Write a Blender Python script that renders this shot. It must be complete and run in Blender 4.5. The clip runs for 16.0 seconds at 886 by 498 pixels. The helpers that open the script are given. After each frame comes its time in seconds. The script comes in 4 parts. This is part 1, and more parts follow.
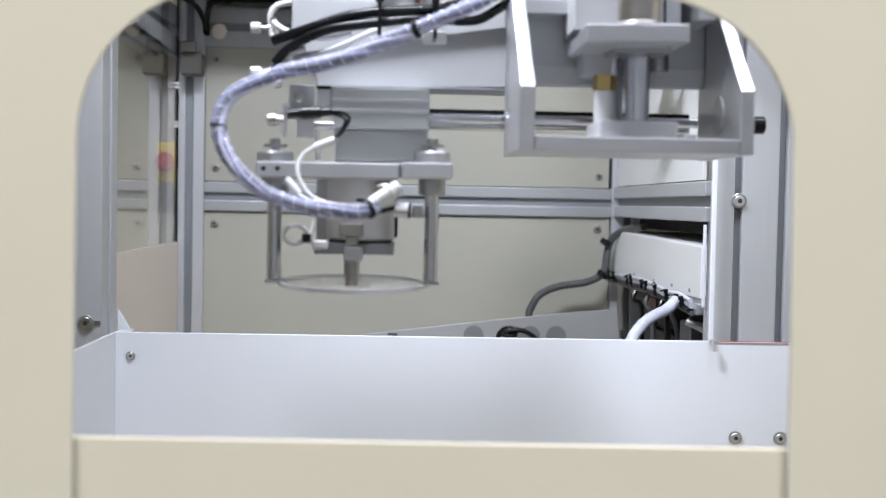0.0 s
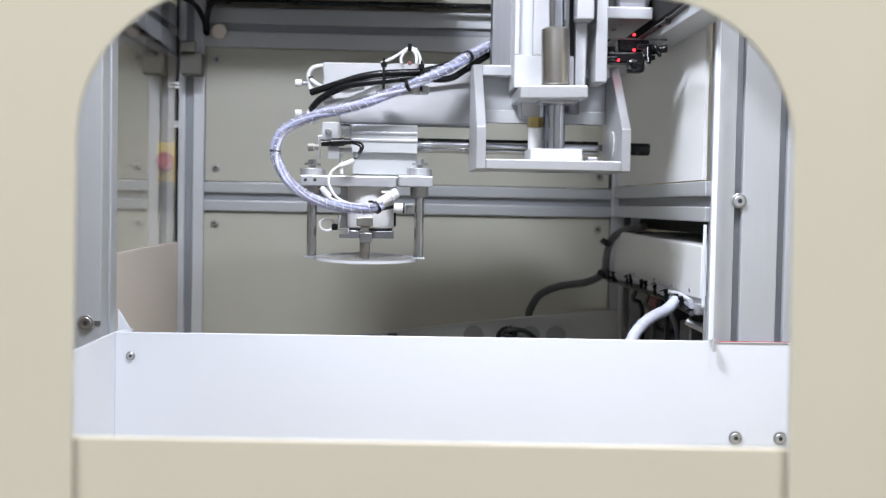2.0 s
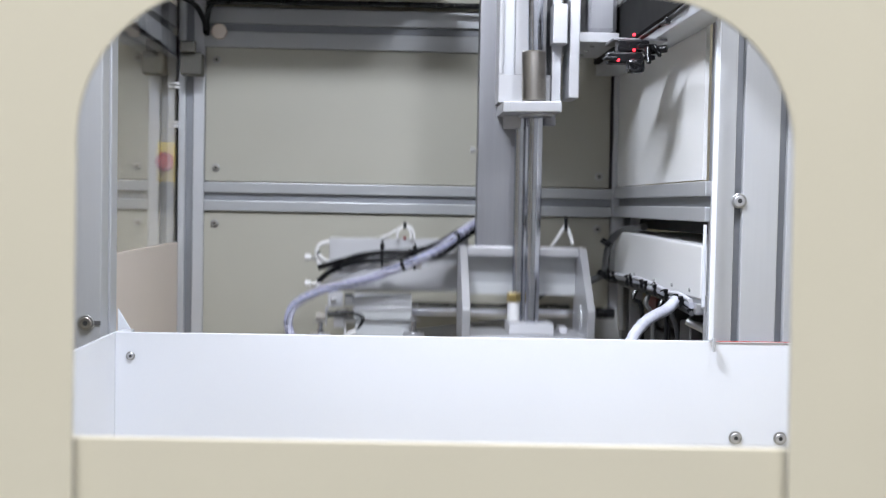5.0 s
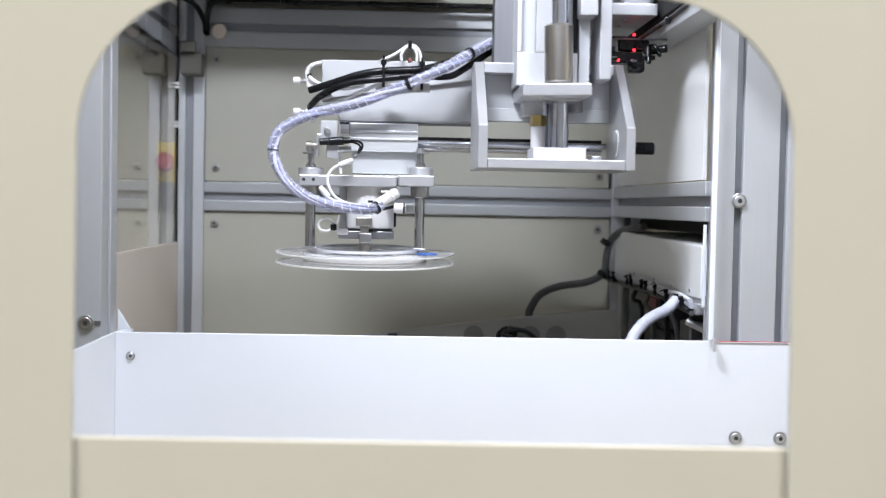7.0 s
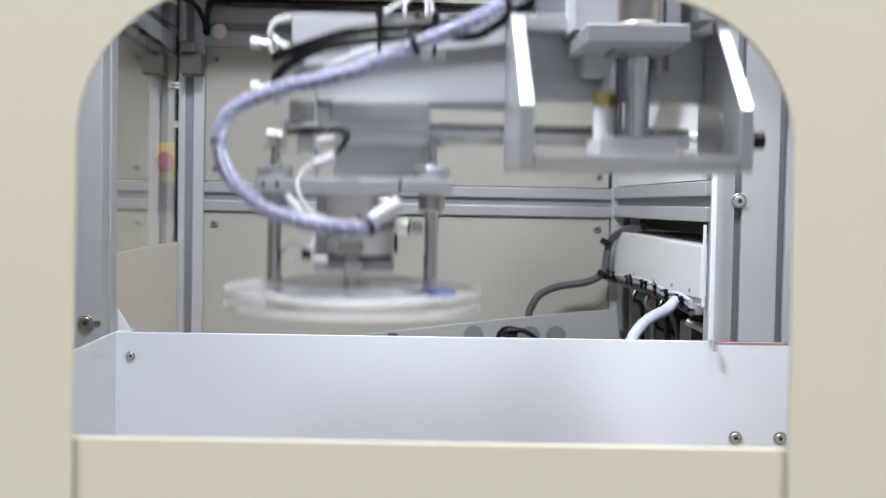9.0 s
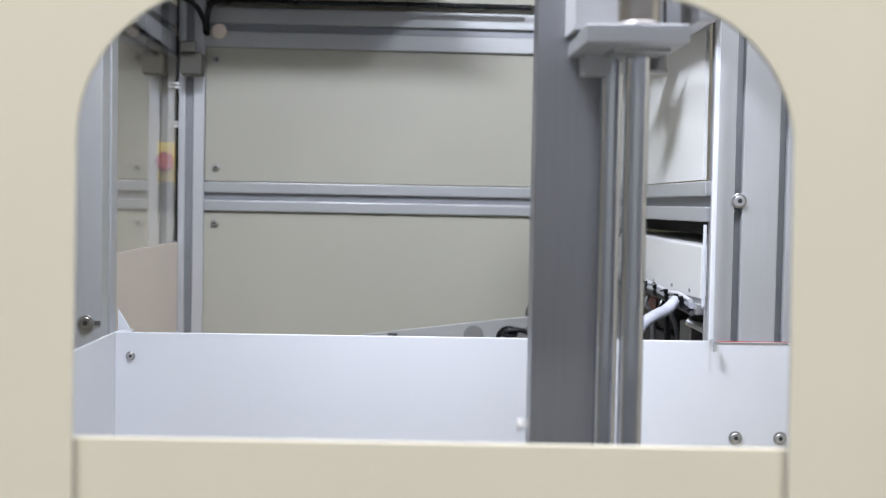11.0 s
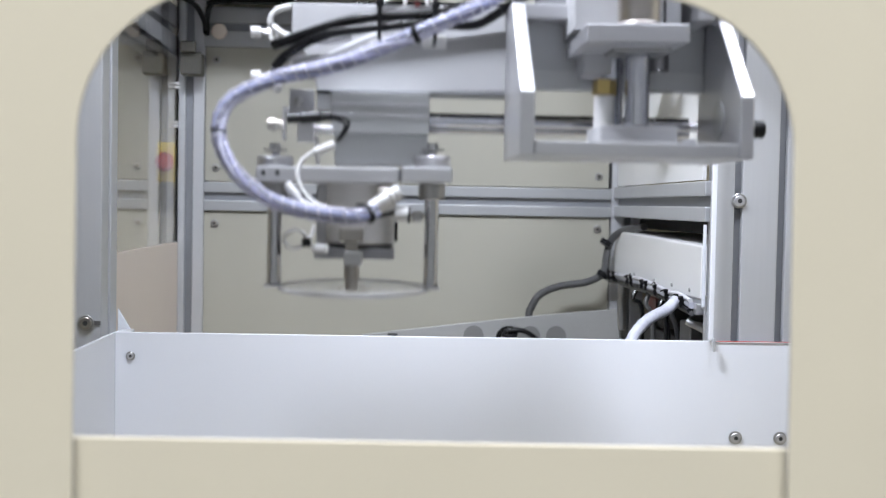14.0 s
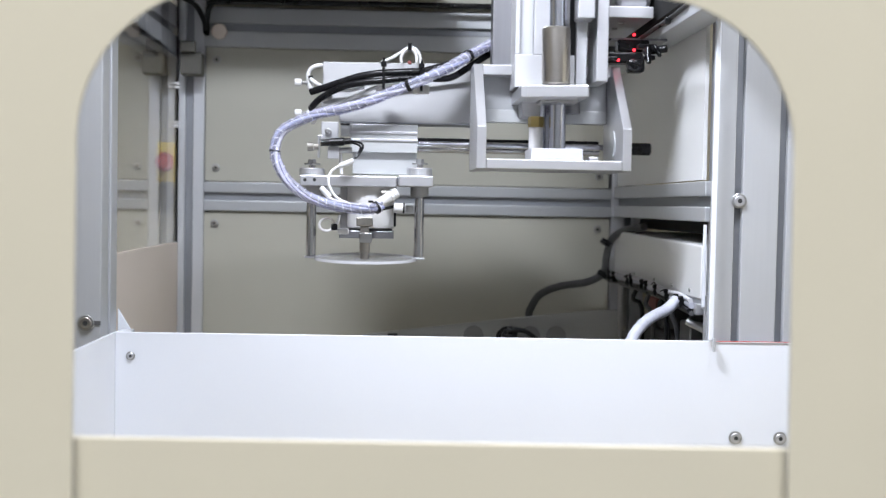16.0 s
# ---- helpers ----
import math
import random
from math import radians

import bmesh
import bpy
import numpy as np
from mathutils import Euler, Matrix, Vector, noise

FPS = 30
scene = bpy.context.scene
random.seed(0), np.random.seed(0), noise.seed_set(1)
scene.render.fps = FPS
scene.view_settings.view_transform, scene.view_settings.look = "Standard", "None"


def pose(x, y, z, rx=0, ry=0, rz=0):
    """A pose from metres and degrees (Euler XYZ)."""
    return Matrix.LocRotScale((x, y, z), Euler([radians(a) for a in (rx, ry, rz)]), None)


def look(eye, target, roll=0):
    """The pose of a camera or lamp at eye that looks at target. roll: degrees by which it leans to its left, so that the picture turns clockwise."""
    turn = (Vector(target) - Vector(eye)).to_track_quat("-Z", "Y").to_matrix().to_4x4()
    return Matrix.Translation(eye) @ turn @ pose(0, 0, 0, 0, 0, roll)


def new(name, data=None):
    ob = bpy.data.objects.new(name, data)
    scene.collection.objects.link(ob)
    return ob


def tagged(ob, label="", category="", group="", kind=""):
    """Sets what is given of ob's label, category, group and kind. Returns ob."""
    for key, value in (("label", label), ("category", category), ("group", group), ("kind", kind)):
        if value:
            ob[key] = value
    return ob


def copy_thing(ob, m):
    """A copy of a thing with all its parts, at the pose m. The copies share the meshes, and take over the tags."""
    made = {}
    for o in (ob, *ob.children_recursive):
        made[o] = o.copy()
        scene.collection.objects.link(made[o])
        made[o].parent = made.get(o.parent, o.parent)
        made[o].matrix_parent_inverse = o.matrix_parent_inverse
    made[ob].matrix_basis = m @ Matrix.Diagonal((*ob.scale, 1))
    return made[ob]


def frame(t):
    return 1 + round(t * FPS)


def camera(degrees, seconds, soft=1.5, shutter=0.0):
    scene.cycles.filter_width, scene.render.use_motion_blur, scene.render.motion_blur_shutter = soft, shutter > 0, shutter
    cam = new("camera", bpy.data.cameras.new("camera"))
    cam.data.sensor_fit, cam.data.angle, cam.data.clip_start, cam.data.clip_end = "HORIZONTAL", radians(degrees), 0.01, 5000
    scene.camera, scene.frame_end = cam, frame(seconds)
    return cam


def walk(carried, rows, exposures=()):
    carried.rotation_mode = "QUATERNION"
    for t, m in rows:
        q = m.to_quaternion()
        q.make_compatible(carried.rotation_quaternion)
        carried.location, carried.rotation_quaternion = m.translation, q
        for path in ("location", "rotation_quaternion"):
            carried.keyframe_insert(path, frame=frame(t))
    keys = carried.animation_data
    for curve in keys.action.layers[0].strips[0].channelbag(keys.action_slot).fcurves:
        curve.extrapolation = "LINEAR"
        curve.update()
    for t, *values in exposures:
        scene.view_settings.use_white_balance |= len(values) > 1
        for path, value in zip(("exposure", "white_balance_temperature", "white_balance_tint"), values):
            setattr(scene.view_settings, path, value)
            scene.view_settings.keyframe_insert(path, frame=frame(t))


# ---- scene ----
# ---------------------------------------------------------------- camera
cam = camera(40.945, 16.0, soft=1.25, shutter=0.9)
EYE = (0, 0, 1.30)
VIEW = look(EYE, (0.04345, 0.99836, 1.26273), 1.06)
walk(cam, [(0, VIEW), (16.0, VIEW)])
cam.data.dof.use_dof = True
cam.data.dof.focus_distance = 1.15
cam.data.dof.aperture_fstop = 6.3

# ---------------------------------------------------------------- light
world = bpy.data.worlds.new("hall_air")
scene.world = world
world.use_nodes = True
world.node_tree.nodes["Background"].inputs[0].default_value = (0.8, 0.85, 0.9, 1)
world.node_tree.nodes["Background"].inputs[1].default_value = 0.1
scene.view_settings.exposure = 0.0


def area_lamp(name, at, target, sx, sy, watts, colour, turn=0):
    data = bpy.data.lights.new(name, "AREA")
    data.shape, data.size, data.size_y, data.energy, data.color = "RECTANGLE", sx, sy, watts, colour
    ob = new(name, data)
    ob.matrix_world = look(at, target, turn)
    return ob


# hall luminaires, and the light strip under the machine's roof
area_lamp("hall_lamp", (-0.9, -1.2, 3.28), (-0.9, -1.2, 0), 1.2, 0.3, 62, (0.97, 0.98, 1.0))
area_lamp("hall_lamp", (1.0, -1.2, 3.28), (1.0, -1.2, 0), 1.2, 0.3, 62, (0.97, 0.98, 1.0))
area_lamp("machine_lamp", (-0.12, 0.72, 1.90), (0.26, 1.15, 1.20), 0.26, 0.06, 5.4, (0.83, 0.88, 1.0)).data.spread = radians(124)
area_lamp("machine_lamp", (0.34, 0.72, 1.90), (0.31, 0.95, 1.10), 0.12, 0.06, 3.6, (0.83, 0.88, 1.0))


# ---------------------------------------------------------------- materials
def mat(name, colour, rough=0.5, metal=0.0, vary=0.06, scale=8.0, bump=0.02, fine=220.0, stretch=(1, 1, 1), coat=0.0):
    m = bpy.data.materials.new(name)
    m.use_nodes = True
    n, l = m.node_tree.nodes, m.node_tree.links
    b = n["Principled BSDF"]
    tc, mp = n.new("ShaderNodeTexCoord"), n.new("ShaderNodeMapping")
    mp.inputs["Scale"].default_value = stretch
    l.new(tc.outputs["Object"], mp.inputs[0])
    big, small = n.new("ShaderNodeTexNoise"), n.new("ShaderNodeTexNoise")
    big.inputs["Scale"].default_value, small.inputs["Scale"].default_value = scale, fine
    big.inputs["Detail"].default_value, small.inputs["Detail"].default_value = 5, 3
    l.new(mp.outputs[0], big.inputs["Vector"])
    l.new(mp.outputs[0], small.inputs["Vector"])
    add = n.new("ShaderNodeMath")
    add.operation = "MULTIPLY_ADD"
    l.new(small.outputs[0], add.inputs[0])
    add.inputs[1].default_value = 0.35
    l.new(big.outputs[0], add.inputs[2])
    ramp = n.new("ShaderNodeValToRGB")
    e = ramp.color_ramp.elements
    e[0].position, e[1].position = 0.35, 1.0
    e[0].color = (*[max(0, c * (1 - vary)) for c in colour], 1)
    e[1].color = (*[min(1, c * (1 + vary)) for c in colour], 1)
    l.new(add.outputs[0], ramp.inputs[0])
    l.new(ramp.outputs[0], b.inputs["Base Color"])
    rr = n.new("ShaderNodeMapRange")
    rr.inputs["To Min"].default_value, rr.inputs["To Max"].default_value = max(0.02, rough * 0.8), min(1, rough * 1.2)
    l.new(big.outputs[0], rr.inputs[0])
    l.new(rr.outputs[0], b.inputs["Roughness"])
    b.inputs["Metallic"].default_value = metal
    b.inputs["Coat Weight"].default_value = coat
    if bump:
        bp = n.new("ShaderNodeBump")
        bp.inputs["Strength"].default_value, bp.inputs["Distance"].default_value = bump * 4, 0.0004
        l.new(small.outputs[0], bp.inputs["Height"])
        l.new(bp.outputs[0], b.inputs["Normal"])
    return m


def glow(name, colour, power):
    m = mat(name, colour, 0.4)
    b = m.node_tree.nodes["Principled BSDF"]
    b.inputs["Emission Color"].default_value, b.inputs["Emission Strength"].default_value = (*colour, 1), power
    return m


def clear(name, colour, rough, see, tint=(1, 1, 1)):
    """A thin clear sheet: part gloss and body, part seen through."""
    m = mat(name, colour, rough, bump=0.0)
    n, l = m.node_tree.nodes, m.node_tree.links
    tr, mx = n.new("ShaderNodeBsdfTransparent"), n.new("ShaderNodeMixShader")
    tr.inputs[0].default_value = (*tint, 1)
    mx.inputs[0].default_value = see
    l.new(n["Principled BSDF"].outputs[0], mx.inputs[1])
    l.new(tr.outputs[0], mx.inputs[2])
    l.new(mx.outputs[0], n["Material Output"].inputs[0])
    return m


CREAM = mat("cream_paint", (0.68, 0.63, 0.51), 0.45, vary=0.03, scale=5, bump=0.03, fine=500)
# the same cream, darkened to carry the dimmer light at the rear wall
SHADED_CREAM = mat("shaded_cream_paint", (0.44, 0.427, 0.362), 0.33, vary=0.04, scale=6, bump=0.03, fine=500)
WHITE = mat("white_paint", (0.79, 0.81, 0.86), 0.24, vary=0.02, scale=5, bump=0.02, fine=500)
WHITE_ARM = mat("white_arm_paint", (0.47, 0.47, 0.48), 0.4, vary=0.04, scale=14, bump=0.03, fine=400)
ALU = mat("anodised_aluminium", (0.60, 0.61, 0.63), 0.38, 0.45, vary=0.05, scale=10, bump=0.02, fine=300, stretch=(1, 1, 0.06))
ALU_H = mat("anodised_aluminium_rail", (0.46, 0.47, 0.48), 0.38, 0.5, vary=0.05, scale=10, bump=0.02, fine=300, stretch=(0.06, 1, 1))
PALE = mat("pale_anodised", (0.53, 0.54, 0.54), 0.35, 0.25, vary=0.05, scale=16, bump=0.02, fine=300, stretch=(0.1, 1, 1))
SLOT = mat("slot_shade_aluminium", (0.30, 0.31, 0.33), 0.5, 0.6, vary=0.1)
MILLED = mat("milled_aluminium", (0.63, 0.63, 0.65), 0.40, 0.80, vary=0.06, scale=20, bump=0.03, fine=350, stretch=(0.1, 1, 1))
GREY_STEEL = mat("brushed_steel", (0.30, 0.30, 0.315), 0.40, 0.85, vary=0.12, scale=12, bump=0.03, fine=260, stretch=(1, 1, 0.04))
STEEL = mat("turned_steel", (0.46, 0.46, 0.46), 0.40, 0.95, vary=0.12, scale=30, fine=500, stretch=(1, 1, 0.05))
CHROME = mat("polished_rod_steel", (0.62, 0.635, 0.69), 0.19, 1.0, vary=0.03, scale=30, bump=0.0)
NOZZLE = mat("bronze_grey_steel", (0.36, 0.34, 0.31), 0.35, 0.9, vary=0.1, scale=60)
HOLE_GREY = mat("shaded_grey_cap", (0.20, 0.20, 0.195), 0.5)
CAST = mat("grey_green_casting", (0.10, 0.095, 0.08), 0.65, 0.0, vary=0.15, scale=40)
# lightened to put the strong light on side sheet and feeder into the colour
LIT_SIDE_CREAM = mat("lit_side_cream_paint", (0.86, 0.86, 0.855), 0.35, vary=0.03, scale=6, bump=0.02, fine=500)
BRASS = mat("brass", (0.55, 0.42, 0.17), 0.3, 0.9, vary=0.1, scale=60)
BLACK = mat("black_rubber", (0.007, 0.007, 0.008), 0.28, vary=0.2, scale=40)
BLACK.node_tree.nodes["Principled BSDF"].inputs["Specular IOR Level"].default_value = 0.3
DARK = mat("dark_machinery", (0.03, 0.03, 0.032), 0.6, vary=0.3, scale=20)
PLASTIC = mat("white_plastic", (0.70, 0.69, 0.68), 0.4, vary=0.04, scale=40)
HOSE = clear("clear_spiral_wrap", (0.80, 0.80, 0.88), 0.08, 0.86, (0.95, 0.95, 1.0))
HOSE_EDGE = clear("spiral_wrap_edge", (0.84, 0.84, 0.90), 0.15, 0.5)
POST_STEEL = mat("ground_post_steel", (0.62, 0.62, 0.64), 0.20, 1.0, vary=0.06, scale=40, bump=0.01, fine=500, stretch=(1, 1, 0.05))
CYLINDER = mat("brushed_cylinder_steel", (0.47, 0.44, 0.40), 0.30, 1.0, vary=0.08, scale=30, bump=0.02, fine=500, stretch=(0.05, 1, 1))
# matt near-black that stands in for the shade in gaps and recesses
RECESS_SHADE = mat("recess_shade_black", (0.006, 0.006, 0.006), 0.9, vary=0.3, scale=20)
TUBE_WHITE = clear("milky_air_tube", (0.82, 0.82, 0.84), 0.2, 0.30)
GREY_WRAP = mat("grey_white_spiral_wrap", (0.50, 0.51, 0.58), 0.3, vary=0.25, scale=70)
WIRE_TINTS = [mat("wire_" + k, c, 0.4, vary=0.1, scale=60) for k, c in (("white", (0.64, 0.64, 0.68)), ("lilac", (0.38, 0.38, 0.50)), ("grey", (0.12, 0.12, 0.15)), ("pale_blue", (0.30, 0.33, 0.48)), ("dark_blue", (0.04, 0.045, 0.10)))]
GREY_HOSE = mat("grey_corrugated_hose", (0.10, 0.10, 0.10), 0.5, vary=0.15, scale=50)
RED = mat("red_plastic", (0.50, 0.045, 0.03), 0.4)
DULL_RED = mat("dull_red_plastic", (0.20, 0.05, 0.045), 0.5)
YELLOW = mat("yellow_plastic", (0.85, 0.62, 0.06), 0.45)
BLUE = mat("blue_label", (0.03, 0.13, 0.55), 0.45)
PINK_BEIGE = mat("pale_pink_beige_board", (0.84, 0.74, 0.65), 0.6, vary=0.03, scale=6)
TAPE = mat("white_carrier_tape", (0.84, 0.82, 0.79), 0.45, vary=0.08, scale=120)
TAPE_HOLES = mat("tape_holes", (0.10, 0.07, 0.05), 0.6)
FLOOR = mat("grey_floor_paint", (0.25, 0.27, 0.27), 0.4, vary=0.1, scale=2)
HALL = mat("hall_wall_paint", (0.34, 0.35, 0.36), 0.7, vary=0.04, scale=2)
LINER = mat("grey_primer", (0.36, 0.36, 0.37), 0.6, vary=0.08, scale=6)
RED_LED = glow("red_indicator_light", (1.0, 0.03, 0.05), 3)
LAMP_GLOW = glow("lamp_diffuser", (1.0, 0.97, 0.92), 4)
REEL_CLEAR = clear("clear_reel_plastic", (0.84, 0.84, 0.86), 0.12, 0.68)
RING_CLEAR = clear("clear_disc_plastic", (0.75, 0.75, 0.78), 0.10, 0.70)
RIM_CLEAR = clear("clear_rim_plastic", (0.85, 0.85, 0.88), 0.10, 0.35)
GLAZE = bpy.data.materials.new("clear_side_glazing")
GLAZE.use_nodes = True
for key, value in (("Base Color", (0.92, 0.92, 0.90, 1)), ("Roughness", 0.02), ("IOR", 1.62), ("Transmission Weight", 1.0)):
    GLAZE.node_tree.nodes["Principled BSDF"].inputs[key].default_value = value


# ---------------------------------------------------------------- building helpers
def thing(name, base, label, category, group="", kind=""):
    ob = new(name)
    ob.location = base
    ob.empty_display_size = 0.02
    return tagged(ob, label, category, group, kind)


def origin(ob):
    o = Vector((0, 0, 0))
    while ob is not None:
        o += Vector(ob.location)
        ob = ob.parent
    return o


def finish(bm, name, material, smooth=False):
    me = bpy.data.meshes.new(name)
    bmesh.ops.recalc_face_normals(bm, faces=bm.faces)
    for f in bm.faces:
        f.smooth = smooth
    if smooth:
        for e in bm.edges:
            if len(e.link_faces) == 2 and e.calc_face_angle() > 0.55:
                e.smooth = False
    bm.to_mesh(me)
    bm.free()
    me.materials.append(material)
    return me


def part(name, bm, material, parent, label="", smooth=False):
    """One mesh under a thing, or under a part; the mesh is given in place, in the world."""
    bm.transform(Matrix.Translation(-origin(parent)))
    ob = new(name, finish(bm, name, material, smooth))
    ob.parent = parent
    return tagged(ob, label)


def single(name, bm, material, label, category, kind="", smooth=False, group=""):
    ob = new(name, finish(bm, name, material, smooth))
    return tagged(ob, label, category, group, kind)


def box(lo, hi, bevel=0.0008, bm=None):
    bm = bm or bmesh.new()
    lo, hi = Vector(lo), Vector(hi)
    r = bmesh.ops.create_cube(bm, size=1)
    size = [abs(hi[i] - lo[i]) for i in range(3)]
    for v in r["verts"]:
        v.co = Vector([(lo[i] + hi[i]) / 2 + v.co[i] * size[i] for i in range(3)])
    if bevel:
        es = {e for v in r["verts"] for e in v.link_edges}
        bmesh.ops.bevel(bm, geom=list(es), offset=min(bevel, min(size) * 0.3), segments=2, affect="EDGES", profile=0.5)
    return bm


def slab(points, y0, y1, bevel=0.0008, bm=None):
    """A plate with an outline in x and z, from y0 to y1."""
    bm = bm or bmesh.new()
    vs = [bm.verts.new((p[0], y0, p[-1])) for p in points]
    f = bm.faces.new(vs)
    r = bmesh.ops.extrude_face_region(bm, geom=[f])
    up = [v for v in r["geom"] if isinstance(v, bmesh.types.BMVert)]
    bmesh.ops.translate(bm, verts=up, vec=(0, y1 - y0, 0))
    if bevel:
        es = {e for v in vs + up for e in v.link_edges}
        bmesh.ops.bevel(bm, geom=list(es), offset=bevel, segments=2, affect="EDGES", profile=0.5)
    return bm


def slab_x(points, x0, x1, bevel=0.0008):
    """A plate with an outline in y and z, from x0 to x1."""
    bm = bmesh.new()
    vs = [bm.verts.new((x0, p[0], p[1])) for p in points]
    f = bm.faces.new(vs)
    r = bmesh.ops.extrude_face_region(bm, geom=[f])
    up = [v for v in r["geom"] if isinstance(v, bmesh.types.BMVert)]
    bmesh.ops.translate(bm, verts=up, vec=(x1 - x0, 0, 0))
    if bevel:
        es = {e for v in vs + up for e in v.link_edges}
        bmesh.ops.bevel(bm, geom=list(es), offset=bevel, segments=2, affect="EDGES", profile=0.5)
    return bm


def turned(a, b, profile, seg=28, bm=None):
    """A turned body on the line from a to b: profile rows of (share of the way, radius)."""
    bm = bm or bmesh.new()
    a, b = Vector(a), Vector(b)
    ax = (b - a).normalized()
    u = ax.orthogonal().normalized()
    v = ax.cross(u)
    rings = []
    for s, r in profile:
        c = a.lerp(b, s)
        rings.append([bm.verts.new(c + (u * math.cos(6.28318531 * i / seg) + v * math.sin(6.28318531 * i / seg)) * r) for i in range(seg)])
    for p, q in zip(rings, rings[1:]):
        for i in range(seg):
            bm.faces.new((p[i], p[(i + 1) % seg], q[(i + 1) % seg], q[i]))
    bm.faces.new(rings[0][::-1])
    bm.faces.new(rings[-1])
    return bm


def rod(a, b, r, seg=28, bm=None, chamfer=0.06):
    L = (Vector(b) - Vector(a)).length
    c = min(0.2, chamfer * r / L * 2)
    return turned(a, b, [(0, r * 0.9), (c, r), (1 - c, r), (1, r * 0.9)], seg, bm)


def curve_points(pts, step):
    """A smooth line through the points, at even steps."""
    P = [Vector(p) for p in pts]
    P = [P[0] * 2 - P[1]] + P + [P[-1] * 2 - P[-2]]
    out = []
    for i in range(1, len(P) - 2):
        a, b, c, d = P[i - 1:i + 3]
        n = max(2, int((c - b).length / step))
        for k in range(n):
            t = k / n
            out.append(0.5 * (2 * b + (c - a) * t + (2 * a - 5 * b + 4 * c - d) * t * t + (3 * b - a - 3 * c + d) * t ** 3))
    return out + [P[-2]]


def tube(pts, r, seg=12, step=0.004, bm=None, groove=0.0, pitch=0.012):
    """A round line through the points; groove: depth of a spiral groove as a share of r."""
    bm = bm or bmesh.new()
    L = curve_points(pts, step)
    up, rings, run = None, [], 0.0
    for i, p in enumerate(L):
        d = (L[min(i + 1, len(L) - 1)] - L[max(i - 1, 0)]).normalized()
        up = d.orthogonal().normalized() if up is None else (up - d * up.dot(d)).normalized()
        side = d.cross(up)
        if i:
            run += (p - L[i - 1]).length
        ring = []
        for k in range(seg):
            a = 6.28318531 * k / seg
            rr = r
            if groove and (run / pitch + k / seg) % 1.0 < 0.2:
                rr = r * (1 - groove)
            ring.append(bm.verts.new(p + (up * math.cos(a) + side * math.sin(a)) * rr))
        rings.append(ring)
    for p, q in zip(rings, rings[1:]):
        for i in range(seg):
            bm.faces.new((p[i], p[(i + 1) % seg], q[(i + 1) % seg], q[i]))
    bm.faces.new(rings[0][::-1])
    bm.faces.new(rings[-1])
    return bm


def bolt(name, parent, at, r, to=(0, -1, 0), material=None, socket=True):
    """A round-headed socket screw on a face, with a washer."""
    at, to = Vector(at), Vector(to)
    bm = turned(at, at + to * r * 0.25, [(0, r * 1.35), (0.8, r * 1.35), (1, r * 1.25)], 24)
    head = part(name, bm, STEEL, parent, smooth=False)
    bm = turned(at + to * r * 0.25, at + to * r * 0.62, [(0, r), (0.6, r), (0.9, r * 0.88), (1, r * 0.7)], 24)
    part("screw_head", bm, material or STEEL, head)
    if socket:
        part("socket", turned(at + to * r * 0.60, at + to * r * 0.64, [(0, r * 0.45), (1, r * 0.45)], 6), DARK, head)
    return head


def profile(name, lo, hi, axis, faces, label, material=None, pitch=0.045, half=0.005):
    """A slotted aluminium profile: a core with raised flanges, so that the slots are real grooves.
    faces: rows of (axis of the face's normal, sign) that carry slots."""
    material = material or ALU
    lo, hi = Vector(lo), Vector(hi)
    ob = thing(name, tuple((lo + hi) / 2), label, "frame profile", "machine frame profiles", "structure")
    depth = 0.007
    clo, chi = lo.copy(), hi.copy()
    for n, s in faces:
        if s < 0:
            clo[n] += depth
        else:
            chi[n] -= depth
    part("core", box(clo, chi, 0), SLOT, ob)
    for n, s in faces:
        w = 3 - n - axis
        span = hi[w] - lo[w]
        count = max(1, round(span / pitch))
        edges = [lo[w]]
        for k in range(count):
            c = lo[w] + span * (k + 0.5) / count
            edges += [c - half, c + half]
        edges.append(hi[w])
        for a, b in zip(edges[::2], edges[1::2]):
            l, h = lo.copy(), hi.copy()
            l[w], h[w] = a, b
            if s < 0:
                h[n] = lo[n] + depth
            else:
                l[n] = hi[n] - depth
            part("flange", box(l, h, 0.0012), material, ob)
    return ob


# ---------------------------------------------------------------- hall
single("floor", box((-3, -2.6, -0.1), (3, 3.2, 0), 0), FLOOR, "grey painted hall floor", "floor", "structure")
single("ceiling", box((-3, -2.6, 3.4), (3, 3.2, 3.5), 0), HALL, "pale hall ceiling", "ceiling", "structure")
for nm, lo, hi in (("wall_south", (-3, -2.7, 0), (3, -2.6, 3.4)), ("wall_north", (-3, 3.2, 0), (3, 3.3, 3.4)),
                   ("wall_west", (-3.1, -2.6, 0), (-3, 3.2, 3.4)), ("wall_east", (3, -2.6, 0), (3.1, 3.2, 3.4))):
    single(nm, box(lo, hi, 0), HALL, "plain pale hall wall", "wall", "structure")
for x in (-0.9, 1.0):
    lampc = thing("ceiling_light", (x, -1.2, 3.4), "white rectangular hall ceiling light, lit", "ceiling light", "hall ceiling lights")
    part("housing", box((x - 0.64, -1.4, 3.33), (x + 0.64, -1.0, 3.40), 0.004), PLASTIC, lampc)
    part("diffuser", box((x - 0.6, -1.36, 3.30), (x + 0.6, -1.04, 3.328), 0.004), LAMP_GLOW, lampc)

